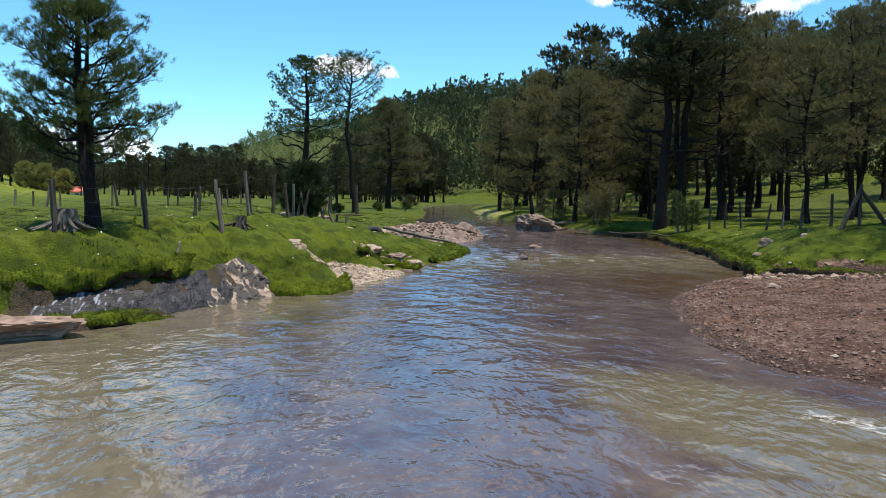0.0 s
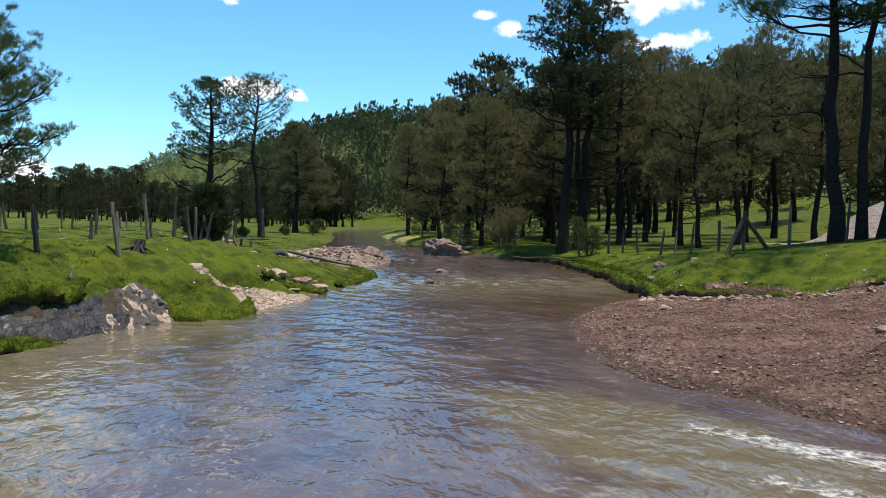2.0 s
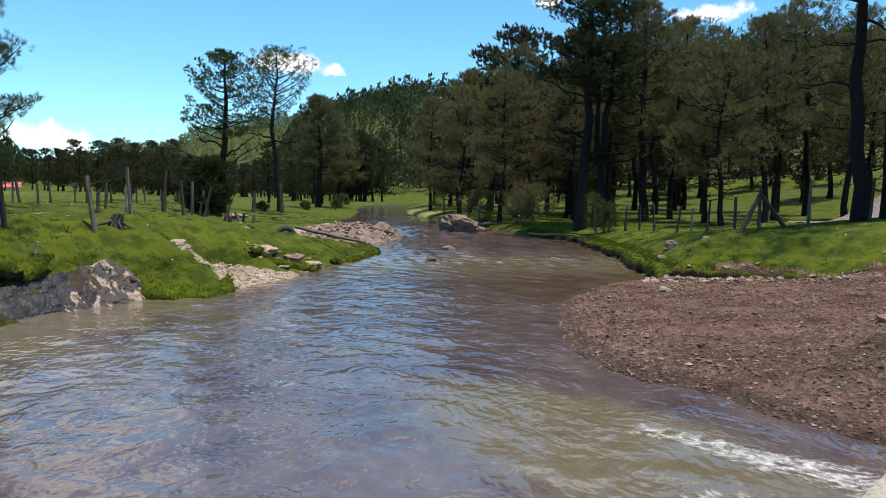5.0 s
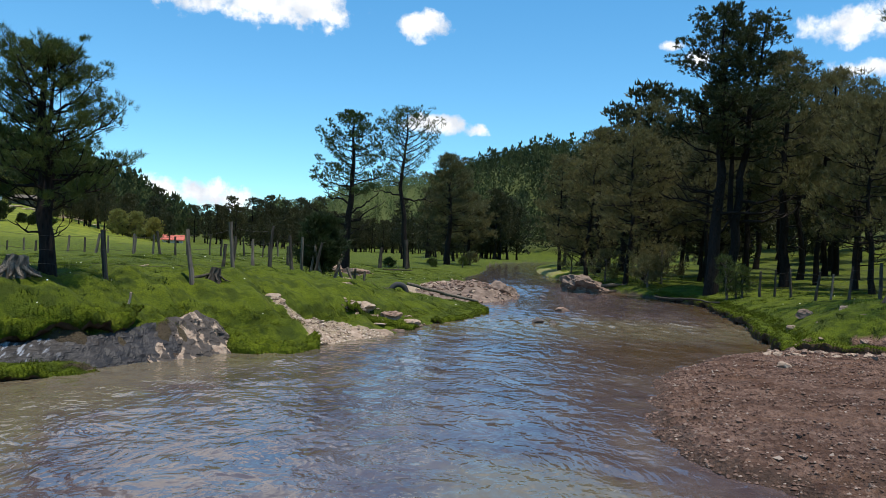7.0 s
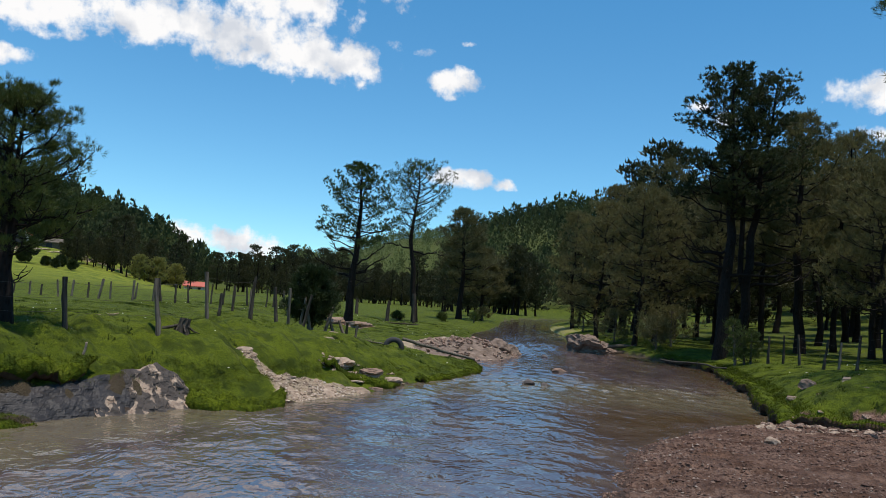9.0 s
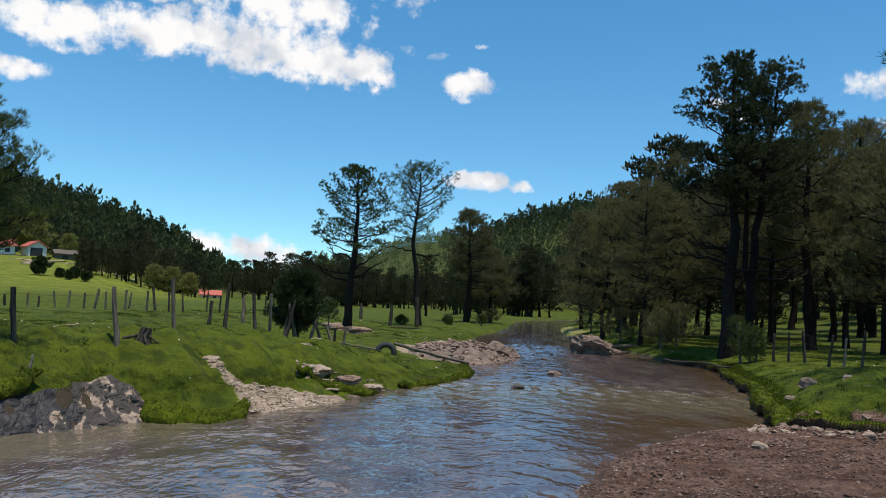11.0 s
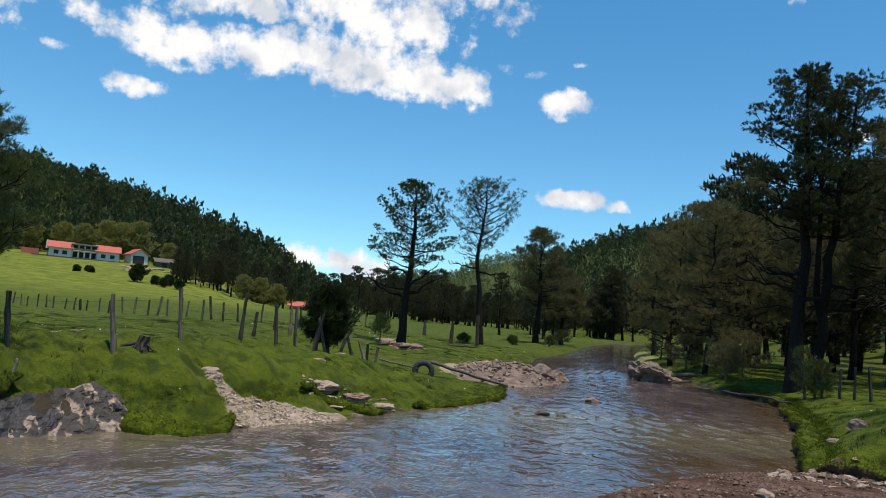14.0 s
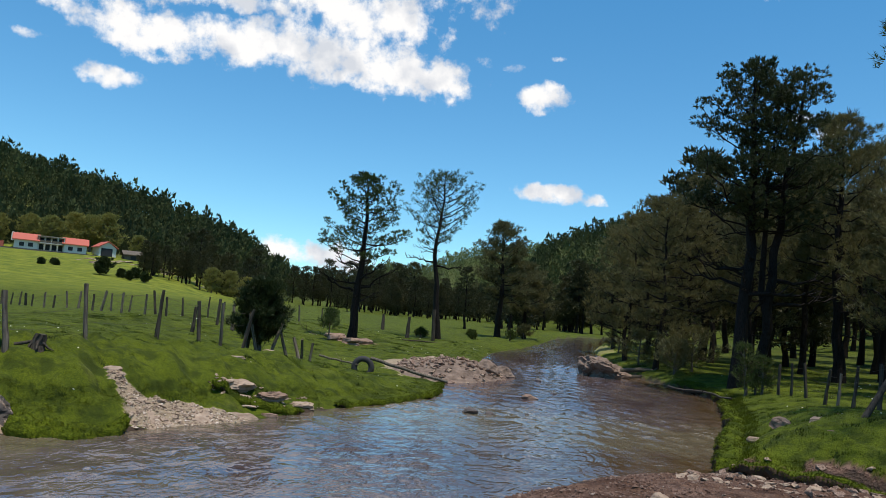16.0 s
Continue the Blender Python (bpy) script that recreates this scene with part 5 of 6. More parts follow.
# turf that hangs over the cut banks
def turf_roll(parent, line, size, back, seed, toward, drop=1.0, lift=0.0, rag=0.7, soil=20):
    """A ragged roll of turf along a bank's crest: it bulges over the edge and curls under."""
    line = np.asarray(line, float)
    d = np.r_[0, np.cumsum(np.linalg.norm(np.diff(line, axis=0), axis=1))]
    n = int(d[-1] / 0.07)
    u = np.linspace(0, d[-1], n)
    p = np.stack([np.interp(u, d, line[:, a]) for a in (0, 1)], -1)
    for _ in range(8):
        p[1:-1] = (p[:-2] + p[1:-1] * 2 + p[2:]) / 4
    t = np.gradient(p, axis=0)
    t /= np.linalg.norm(t, axis=1)[:, None]
    out = np.stack([t[:, 1], -t[:, 0]], -1) * toward
    off = Vector((seed * 7.3, seed * 2.9, 0))
    wave = np.array([noise.fractal(Vector((a, 0, 0)) * 1.3 + off, 0.8, 2.2, 4) for a in u])
    top = height(p[:, 0] - out[:, 0] * back, p[:, 1] - out[:, 1] * back) + lift
    taper = ease(0, 0.5, u) * ease(0, 0.5, d[-1] - u)
    prof = [(-1.0 - back / size, -0.35), (-back / size, 0.0), (-0.5 * back / size, 0.32), (0.0, 0.30), (0.45, 0.12), (0.78, -0.25), (0.86, -0.70), (0.66, -1.05 * drop), (0.25, -1.20 * drop), (-0.6, -1.25 * drop)]
    knots = np.linspace(0, 1, len(prof))
    fine = np.linspace(0, 1, 30)
    po, pz = np.interp(fine, knots, [a for a, b in prof]), np.interp(fine, knots, [b for a, b in prof])
    rows = []
    for o, z in zip(po, pz):
        reach = size * o * (0.35 + 0.65 * taper) + size * rag * wave * taper * (o > -0.8)
        q = np.stack([p[:, 0] + out[:, 0] * reach, p[:, 1] + out[:, 1] * reach, top + size * z * (0.3 + 0.7 * taper) * (1 + 0.5 * rag * np.roll(wave, 9))], -1)
        lump = np.array([noise.fractal(Vector(c) * 4.0 + off, 0.7, 2.1, 4) for c in q])
        q += np.concatenate([out * (0.16 * size * lump)[:, None], (0.50 * size * lump)[:, None]], -1)
        rows.append(q)
    v = np.concatenate(rows)
    i = (np.arange(29)[:, None] * n + np.arange(n - 1)[None]).ravel()
    f = np.stack([i, i + 1, i + n + 1, i + n], -1)
    m = mesh_of("turf", v, f, TURF, True)
    m.materials.append(SOIL)
    m.polygons.foreach_set("material_index", np.repeat((np.arange(29) > soil).astype(np.int32), n - 1))
    child("turf", m, parent)
    # blades that hang from it
    r = np.random.default_rng(seed)
    pick = r.integers(0, 21, len(u) * 30) * n + r.integers(0, n, len(u) * 30)
    c = v[pick]
    o3 = np.concatenate([out[pick % n] * 0.45, np.full((len(pick), 1), 0.35)], -1)
    bv, bf = sprays(r, c, o3, 4, 0.05, 0.009, 0.45)
    child("grass_fringe", mesh_of("grass_fringe", bv, bf, GRASS), parent)


turf_bank = thing("turf_bank", (0, 0, 0), "mossy green turf hanging over the cut stream bank", "turf bank", kind="structure")
turf_roll(turf_bank, [(-8.4, 14.2), (-7.2, 15.4), (-5.9, 16.25), (-5.0, 16.72), (-4.2, 17.05), (-3.5, 17.8), (-3.05, 18.6), (-2.85, 19.1)], 0.26, 0.45, 1, 1)
turf_roll(turf_bank, [(-1.62, 20.75), (-1.2, 20.42), (-0.75, 20.45), (-0.25, 20.6), (0.08, 21.05), (0.32, 21.7)], 0.30, 0.34, 2, 1, 1.0, 0.0, 1.1)
turf_roll(turf_bank, [(-8.3, 11.6), (-6.4, 13.6), (-5.2, 14.75), (-4.3, 15.3), (-3.55, 15.9), (-2.95, 16.7), (-2.7, 17.1)], 0.15, 0.25, 4, 1)
turf_roll(turf_bank, [(2.75, 27.9), (3.7, 30.1), (4.3, 32.2), (4.4, 33.8), (4.05, 36.0), (3.9, 37.4)], 0.13, 0.25, 5, 1)
turf_roll(turf_bank, [(0.45, 25.0), (1.3, 25.4), (1.9, 25.75), (2.35, 26.35)], 0.16, 0.25, 6, 1, 1.2)
far_turf = thing("turf_bank", (0, 0, 0), "green turf hanging over a dark eroded stream bank", "turf bank", kind="structure")
turf_roll(far_turf, [(12.25, 24.5), (12.6, 25.4), (13.15, 28.6), (13.85, 32.3), (14.25, 37.0), (14.85, 40.5), (14.4, 43.0), (13.5, 45.4)], 0.14, 0.35, 7, -1, 2.0, -0.02, 1.8, 14)
turf_roll(far_turf, [(12.3, 24.45), (13.2, 24.25), (14.5, 23.55), (16.2, 21.85), (17.8, 20.5), (19.4, 19.5)], 0.10, 0.30, 8, 1, 2.2, -0.01, 2.6, 13)


# rubble heap with a pole and a tyre
def heap_top(x, y):
    d = math.hypot((x - 3.7) / 2.7, (y - 40.6) / 3.3)
    return float(height(np.array([x]), np.array([y]))[0]) + 0.62 * max(0.0, 1 - d) ** 0.7


heap = thing("rubble_heap", (0, 0, 0), "heap of broken pinkish stones at the bend of the stream", "rubble")
n = 40
gx, gy = np.meshgrid(np.linspace(0.9, 6.5, n), np.linspace(37.2, 44.0, n))
gz = np.vectorize(heap_top)(gx, gy) - 0.05 + 0.05 * lumps(gx, gy, 0.3)
i = (np.arange(n - 1)[:, None] * n + np.arange(n - 1)[None]).ravel()
child("mound", mesh_of("mound", np.stack([gx, gy, gz], -1).reshape(-1, 3), np.stack([i, i + 1, i + n + 1, i + n], -1), ROCK_BROWN), heap)


def in_heap(r):
    a, d = r.uniform(0, 6.283), r.uniform(0, 1) ** 0.5
    return 3.7 + 2.6 * d * math.cos(a), 40.6 + 3.2 * d * math.sin(a)


strew(heap, STONES + STONES + STONES_TAN, 290, in_heap, (0.16, 0.48), 43, 0.2, top=heap_top)
boulder((4.9, 41.2, 0.25), (0.75, 0.6, 0.55), 21, ROCK_BROWN, "dark pinkish boulder at the end of the rubble heap", turn=20)
boulder((5.7, 42.6, 0.26), (0.55, 0.5, 0.38), 22, ROCK_BROWN, "pinkish boulder standing at the water", turn=70)
boulder((9.75, 48.0, 0.20), (1.5, 1.0, 0.80), 23, ROCK_BROWN, "large rough brown boulder in the stream", turn=155, cuts=8, rough=0.22, fine=5)
boulder((10.8, 48.3, 0.30), (0.8, 0.5, 0.45), 24, ROCK_BROWN, "brown boulder beside a larger one in the stream", turn=15)
for k, (x, y, s) in enumerate([(7.5, 34.9, 0.24), (6.1, 30.0, 0.26), (4.55, 30.1, 0.12), (7.75, 30.85, 0.12), (8.2, 37.5, 0.14), (6.75, 30.25, 0.16), (5.3, 36.5, 0.12), (7.3, 42.2, 0.2)]):
    boulder((x, y, float(water_level(y)) - 0.10), (s * 1.3, s * 0.8, s * 0.75), 30 + k, ROCK_WET if k != 0 else ROCK_PINK, "wet stone breaking the surface of the stream", turn=40 * k, name="stream_rock", fine=3)
boulder(on_ground(14.3, 28.3, 0.08), (0.30, 0.22, 0.20), 51, ROCK_PINK, "reddish boulder on the grass bank", name="field_rock")
for k, (x, y, s) in enumerate([(13.35, 30.2, .4), (13.6, 27.2, .35), (15.6, 27.3, .6), (14.7, 26.4, .3), (13.9, 26.0, .35), (15.2, 29.9, .25), (14.6, 25.4, .4), (13.3, 31.0, .3)]):
    layered_rock(on_ground(x, y, 0.02), (s, s * 0.6, 0.10), 1, 500 + k * 5, "flat pale stone lying in the grass", 25 * k, ROCK_TAN if k % 2 else ROCK_PINK)
for k, (x, y) in enumerate([(-4.6, 49.0), (-3.4, 49.6), (-2.7, 48.6), (-4.2, 47.6), (-3.1, 47.2)]):
    layered_rock(on_ground(x, y, 0.05), (0.9, 0.55, 0.40), 2, 540 + k * 5, "flat rock slabs at the foot of a pine", 35 * k, ROCK_PINK)

# stones washed out along the edge of the ford
edge = thing("bank_stones", (0, 0, 0), "loose broken stones along the eroded gravel edge", "stones")


def along_edge(r):
    k = r.uniform(0, 1) ** 1.3 * 4.0
    i = min(3, int(k))
    (ax, ay), (bx, by) = ROAD_EDGE[i], ROAD_EDGE[i + 1]
    q = k - i
    return ax + (bx - ax) * q + r.normal(-0.15, 0.45), ay + (by - ay) * q + r.normal(-0.35, 0.5)


strew(edge, STONES + STONES_TAN, 280, along_edge, (0.08, 0.42), 47)
boulder(on_ground(14.5, 23.5, 0.03), (0.34, 0.2, 0.12), 57, ROCK_TAN, "flat grey slab among loose stones", turn=-10, name="slab_stone", fine=3)
boulder(on_ground(10.75, 20.6, 0.02), (0.2, 0.14, 0.14), 58, ROCK_TAN, "pale cobble on the gravel", name="cobble", fine=3)
boulder(on_ground(11.6, 13.9, 0.04), (0.20, 0.13, 0.09), 59, ROCK_PINK, "brown cobble on the gravel road", name="cobble", fine=3)


def pebbles(name, count, pick, sizes, seed, mat, label, category="pebbles"):
    r = np.random.default_rng(seed)
    xy = pick(r, count)
    z = height(xy[:, 0], xy[:, 1])
    s = r.uniform(*sizes, len(xy)) * r.uniform(0.5, 1, len(xy))
    base = np.array([(1, 0, .15), (0, 1, .1), (-1, 0, .15), (0, -1, .1), (.15, .1, .8), (0, 0, -.5)], float) * 0.5
    faces = np.array([(0, 1, 4), (1, 2, 4), (2, 3, 4), (3, 0, 4), (1, 0, 5), (2, 1, 5), (3, 2, 5), (0, 3, 5)])
    a = r.uniform(0, 6.283, len(xy))
    p = base[None] * (1 + r.normal(0, 0.22, (len(xy), 6, 3))) * s[:, None, None]
    q = np.stack([p[..., 0] * np.cos(a)[:, None] - p[..., 1] * np.sin(a)[:, None], p[..., 0] * np.sin(a)[:, None] + p[..., 1] * np.cos(a)[:, None], p[..., 2]], -1)
    q += np.stack([xy[:, 0], xy[:, 1], z], -1)[:, None]
    f = (faces[None] + (np.arange(len(xy)) * 6)[:, None, None]).reshape(-1, 3)
    return tagged(new(name, mesh_of(name, q.reshape(-1, 3), f, mat)), label, category, kind="stuff")


def on_ford(r, n):
    x, y = r.uniform(6.5, 24, n * 3), r.uniform(8, 26, n * 3)
    near = r.uniform(0, 1, n * 3) < np.exp(-poly_distance(x, y, RIGHT_BANK) / 6.0) + 0.15
    ok = np.where(inside(x, y, ROAD) & ~inside(x, y, RIVER) & near & (lumps(x, y, 1.1, 2) > -0.5))[0][:n]
    return np.stack([x[ok], y[ok]], -1)


PEBBLE = material("mixed_pebbles", lambda t: principled(t, ramp(t, random_of(t), [(0.0, (0.060, 0.029, 0.019)), (0.55, (0.145, 0.078, 0.052)), (0.9, (0.22, 0.140, 0.10)), (1.0, (0.36, 0.28, 0.22))]), 0.9))
pebbles("gravel", 22000, on_ford, (0.020, 0.080), 71, PEBBLE, "red-brown gravel and pebbles strewn over the ford bank")

pebbles("soil_clods", 1500, on_ford, (0.045, 0.12), 72, PEBBLE, "red-brown clods and cobbles over the rutted ford bank", "soil")

ford_stones = thing("ford_stones", (0, 0, 0), "loose reddish stones scattered over the gravel bank", "stones")


def over_ford(r):
    while True:
        x, y = r.uniform(6.6, 16, 1), r.uniform(9, 24, 1)
        if inside(x, y, ROAD)[0] and not inside(x, y, RIVER)[0] and r.uniform() < math.exp(-float(poly_distance(x, y, RIGHT_BANK)[0]) / 2.5) + 0.06:
            return float(x[0]), float(y[0])


strew(ford_stones, STONES, 260, over_ford, (0.05, 0.17), 91, 0.3)


def loose_soil(r, n):
    return np.stack([r.normal(17.0, 0.8, n), r.normal(12.8, 1.0, n)], -1)


pebbles("soil_clods", 700, loose_soil, (0.06, 0.24), 73, PEBBLE, "ridge of dug-up red-brown clods beside the road", "soil")
# white gravel heap behind the fence
gheap = thing("gravel_heap", on_ground(25.9, 30.6, -0.1), "pale grey heap of road gravel behind the fence", "gravel heap")
n = 44
gx, gy = np.meshgrid(np.linspace(-4.2, 4.2, n), np.linspace(-3.2, 3.2, n))
gz = 2.0 * ease(1.05, 0.0, np.hypot(gx / 4.0, gy / 3.0)) - 0.25 + 0.05 * lumps(gx, gy, 0.35) + 0.03 * lumps(gx, gy, 0.13, 2)
i = (np.arange(n - 1)[:, None] * n + np.arange(n - 1)[None]).ravel()
child("mound", mesh_of("mound", np.stack([gx, gy, gz], -1).reshape(-1, 3), np.stack([i, i + 1, i + n + 1, i + n], -1), GRAVEL_GREY), gheap)

deck_grit = thing("grit", (0, 0, 0), "small pebbles lying on the concrete edge beam", "pebbles")
ux, uy = math.cos(radians(SLAB_TURN)), math.sin(radians(SLAB_TURN))
strew(deck_grit, STONES, 26, lambda r: (lambda a, b: (4.15 + ux * a + uy * b, 5.05 + uy * a - ux * b))(r.uniform(-1, 4.5), r.uniform(0.04, 0.5)), (0.02, 0.055), 53, 0.0, top=lambda x, y: 0.803)

# ---------------------------------------------------------------- fences, logs and stumps
def pole_mesh(seed, tall, r0, r1, crook=0.007, sides=8, name="post"):
    g = np.random.default_rng(seed)
    s = np.linspace(0, 1, 7)
    bend = np.cumsum(g.normal(0, crook, (7, 2)), axis=0)
    bend -= bend[0]
    v, f = tube(np.stack([bend[:, 0], bend[:, 1], -0.25 + (tall + 0.25) * s], -1), (r0 + (r1 - r0) * s) * (1 + g.normal(0, 0.06, 7)), sides)
    v = v + g.normal(0, r0 * 0.07, v.shape)
    bm = bmesh.new()
    vs = [bm.verts.new(p) for p in v]
    for q in f:
        bm.faces.new([vs[k] for k in q])
    bm.faces.new(vs[-sides:])
    bm.faces.new(vs[:sides][::-1])
    m = bpy.data.meshes.new(name)
    bm.to_mesh(m)
    bm.free()
    return m


def fence(label, posts, tall, thick, seed, wires=3, mat=None, lean=5, sag=0.06):
    """posts: x, y and, where known, height."""
    g = np.random.default_rng(seed)
    e = thing("fence", (0, 0, 0), label, "fence")
    tops = []
    for x, y, *more in posts:
        h = (more[0] if more else tall) * (1 if more else g.uniform(0.85, 1.12))
        m = pole_mesh(int(g.integers(9999)), h, thick * g.uniform(0.85, 1.2), thick * g.uniform(0.6, 0.95))
        m.materials.append((mat or (WOOD_GREY if g.uniform() < 0.5 else WOOD_DARK)))
        ob = child("post", m, e)
        at = on_ground(x, y)
        rx, ry = (more[1], more[2]) if len(more) > 2 else (g.normal(0, lean), g.normal(0, lean))
        ob.matrix_basis = pose(*at, rx, ry, g.uniform(0, 360) if len(more) < 3 else 0)
        tops.append((Vector(at), h))
    for (a, ha), (b, hb) in zip(tops[:-1], tops[1:]):
        if (a - b).length > 5:
            continue
        for w in range(wires):
            q = 0.35 + 0.27 * w
            s = np.linspace(0, 1, 7)
            p0, p1 = np.array(a) + UP * ha * q, np.array(b) + UP * hb * q
            line = p0 + (p1 - p0) * s[:, None] - UP * (sag * np.sin(math.pi * s))[:, None]
            child("wire", mesh_of("wire", *tube(line, np.full(7, 0.003), 4), WIRE), e)
    return e


fence("line of grey weathered posts with barbed wire along the meadow", [(-6.4, 15.9), (-5.15, 17.8, 1.0, 0, 0), (-4.05, 20.05, 1.12, 0, -5), (-2.77, 21.75, 1.30, 0, -7), (-2.5, 24.05, 1.42, 0, -4),
      (-2.3, 26.85, 1.40, 0, 2), (-2.04, 28.8, 1.35), (-2.08, 30.3, 1.45), (-1.95, 31.6, 1.5)], 1.35, 0.060, 5)
fence("far line of dark weathered fence posts across the meadow", [(-60, 80), (-55, 76), (-50, 71.9), (-48.4, 70.7), (-45.3, 68.1), (-42.3, 65.4), (-38.5, 62.1), (-36.1, 60.2), (-33.2, 57.4), (-28.9, 53.2), (-27.2, 51.9), (-25.4, 50.8), (-23.6, 49.6), (-22.6, 49.2),
      (-20.8, 48.0), (-19.7, 47.5), (-18.5, 47.1), (-16.6, 46.0), (-14.2, 44.0), (-13.4, 42.1), (-13.0, 43.5), (-11.8, 43.5), (-11.7, 45.0), (-10.9, 46.2), (-10.8, 47.8), (-10.0, 49.6), (-9.3, 51.1), (-9.6, 53.6), (-9.9, 57.0), (-9.8, 61.2)], 1.05, 0.062, 9, 3, None, 3)
fence("second row of grey posts and stakes in the meadow", [(-7.0, 41.2, 1.3), (-8.2, 42.0, 1.25), (-6.2, 45), (-7.6, 38.6, 1.1), (-13.1, 44.7), (-17.6, 46.6), (-26.3, 51.4)], 1.15, 0.08, 12, 0)
fence("rustic posts and wire on the grass bank", [(15.9, 39.8), (16.4, 38.2), (16.5, 36.75, 1.15), (16.65, 35.4, 1.18), (16.6, 32.95, 1.08), (16.6, 31.7, .95), (16.6, 30.35, 1.15), (16.55, 28.2, 1.15), (16.2, 26.0, 1.35),
      (17.9, 26.0, 1.45), (19.5, 25.3, 1.4), (21.2, 24.8, 1.4), (23.5, 24.2, 1.4)], 1.15, 0.055, 15, 3, None, 3)
# braces of the corner post
brace = thing("fence_brace", (0, 0, 0), "grey poles bracing the corner fence post", "fence brace")
for k, (dx, dy) in enumerate([(-0.75, -0.2), (1.0, 0.1)]):
    a, b = Vector(on_ground(16.2, 26.0)) + Vector((0, 0, 1.15)), Vector(on_ground(16.2 + dx, 26.0 + dy)) + Vector((0, 0, -0.05))
    s = np.linspace(0, 1, 5)[:, None]
    child("pole", mesh_of("pole", *tube(np.array(b) + (np.array(a) - np.array(b)) * s, [0.075, 0.07, 0.068, 0.065, 0.06], 8), WOOD_DARK, True), brace)
# leaning poles round the juniper
fence("leaning grey poles and stakes beside a juniper", [(-1.75, 32.4, 1.5, 10, -12), (-1.45, 32.7, 1.3, -8, 14), (-1.1, 33.6, 1.2, 4, -18), (-0.75, 33.9, 1.0, -12, -22), (-0.5, 34.2, 0.8, 0, 4), (-0.95, 34.6, 1.1, 30, 10),
      (-2.2, 32.2, 1.5, 0, 6), (-2.4, 33.0, 1.4, 6, 3)], 1.3, 0.06, 21, 0)
fence("thick dark posts standing alone in the meadow", [(-3.2, 60.5, 1.5, 0, 2), (-1.15, 59.6, 2.1, 0, -3), (-6.5, 66, 1.2)], 1.4, 0.15, 23, 0, WOOD_DARK)


def log_thing(name, a, b, r0, r1, seed, label, category="log", mat=None, twigs=0):
    g = np.random.default_rng(seed)
    a, b = np.array(a, float), np.array(b, float)
    s = np.linspace(0, 1, 8)
    mid = (a + b) / 2
    bend = np.cumsum(g.normal(0, 0.012, (8, 3)), axis=0) * np.linalg.norm(b - a)
    line = a - mid + (b - a) * s[:, None] + bend
    e = thing(name, tuple(mid), label, category)
    v, f = tube(line, r0 + (r1 - r0) * s, 8)
    caps = [tube(np.stack([line[k], line[k] + (line[k] - line[k - 1 if k else 1]) * 0.02]), [(r0, r1)[k > 0], 0.002], 8) for k in (0, 7)]
    child("trunk", mesh_of("trunk", *joined([(v, f)] + caps), mat or WOOD_GREY, True), e)
    for k in range(twigs):
        p = line[int(g.integers(2, 7))]
        d = g.normal(0, 0.25, 3) + np.array([0, 0, 0.3])
        child("branch", mesh_of("branch", *tube(np.stack([p, p + d * 0.5, p + d]), [r1 * 0.5, r1 * 0.3, 0.004], 5), mat or WOOD_GREY), e)
    return e


log_thing("driftwood_pole", (0.95, 37.0, 0.95), (3.95, 37.3, 0.42), 0.07, 0.055, 3, "long weathered pole resting on a rubble heap")
log_thing("driftwood_branch", (-1.3, 37.5, 0.80), (0.45, 37.2, 0.62), 0.045, 0.03, 4, "bare grey branch lying in the grass", "branch", None, 4)
log_thing("fallen_log", (10.9, 49.8, 0.72), (15.2, 52.5, 0.95), 0.13, 0.10, 5, "fallen log lying across the stream edge", "log", None, 2)
log_thing("fallen_log", (11.1, 48.8, 0.50), (14.4, 50.6, 0.62), 0.12, 0.10, 6, "dark wet log lying at the stream edge", "log", WOOD_DARK, 1)
log_thing("fallen_log", (12.9, 42.9, 0.62), (15.0, 38.9, 0.85), 0.05, 0.04, 7, "thin fallen trunk along the bank edge", "log", WOOD_DARK, 3)
log_thing("broken_stake", on_ground(-3.2, 19.35, 0.02), on_ground(-3.16, 19.35, -0.30), 0.03, 0.025, 8, "short pale broken stake in the grass", "stake", ROCK_TAN)
log_thing("bare_branch", on_ground(-4.9, 22.1, -0.02), on_ground(-4.2, 22.6, -0.05), 0.025, 0.015, 9, "pale bare stick lying on the meadow", "branch", ROCK_TAN)
log_thing("fallen_branch", (-5.6, 48.9, 1.15), (-8.4, 52.6, 1.25), 0.05, 0.03, 10, "fallen branch in the meadow grass", "branch", WOOD_DARK, 5)
log_thing("fallen_branch", (-2.3, 55.5, 0.98), (0.0, 57.2, 0.95), 0.05, 0.03, 11, "fallen branch in the meadow grass", "branch", WOOD_DARK, 4)


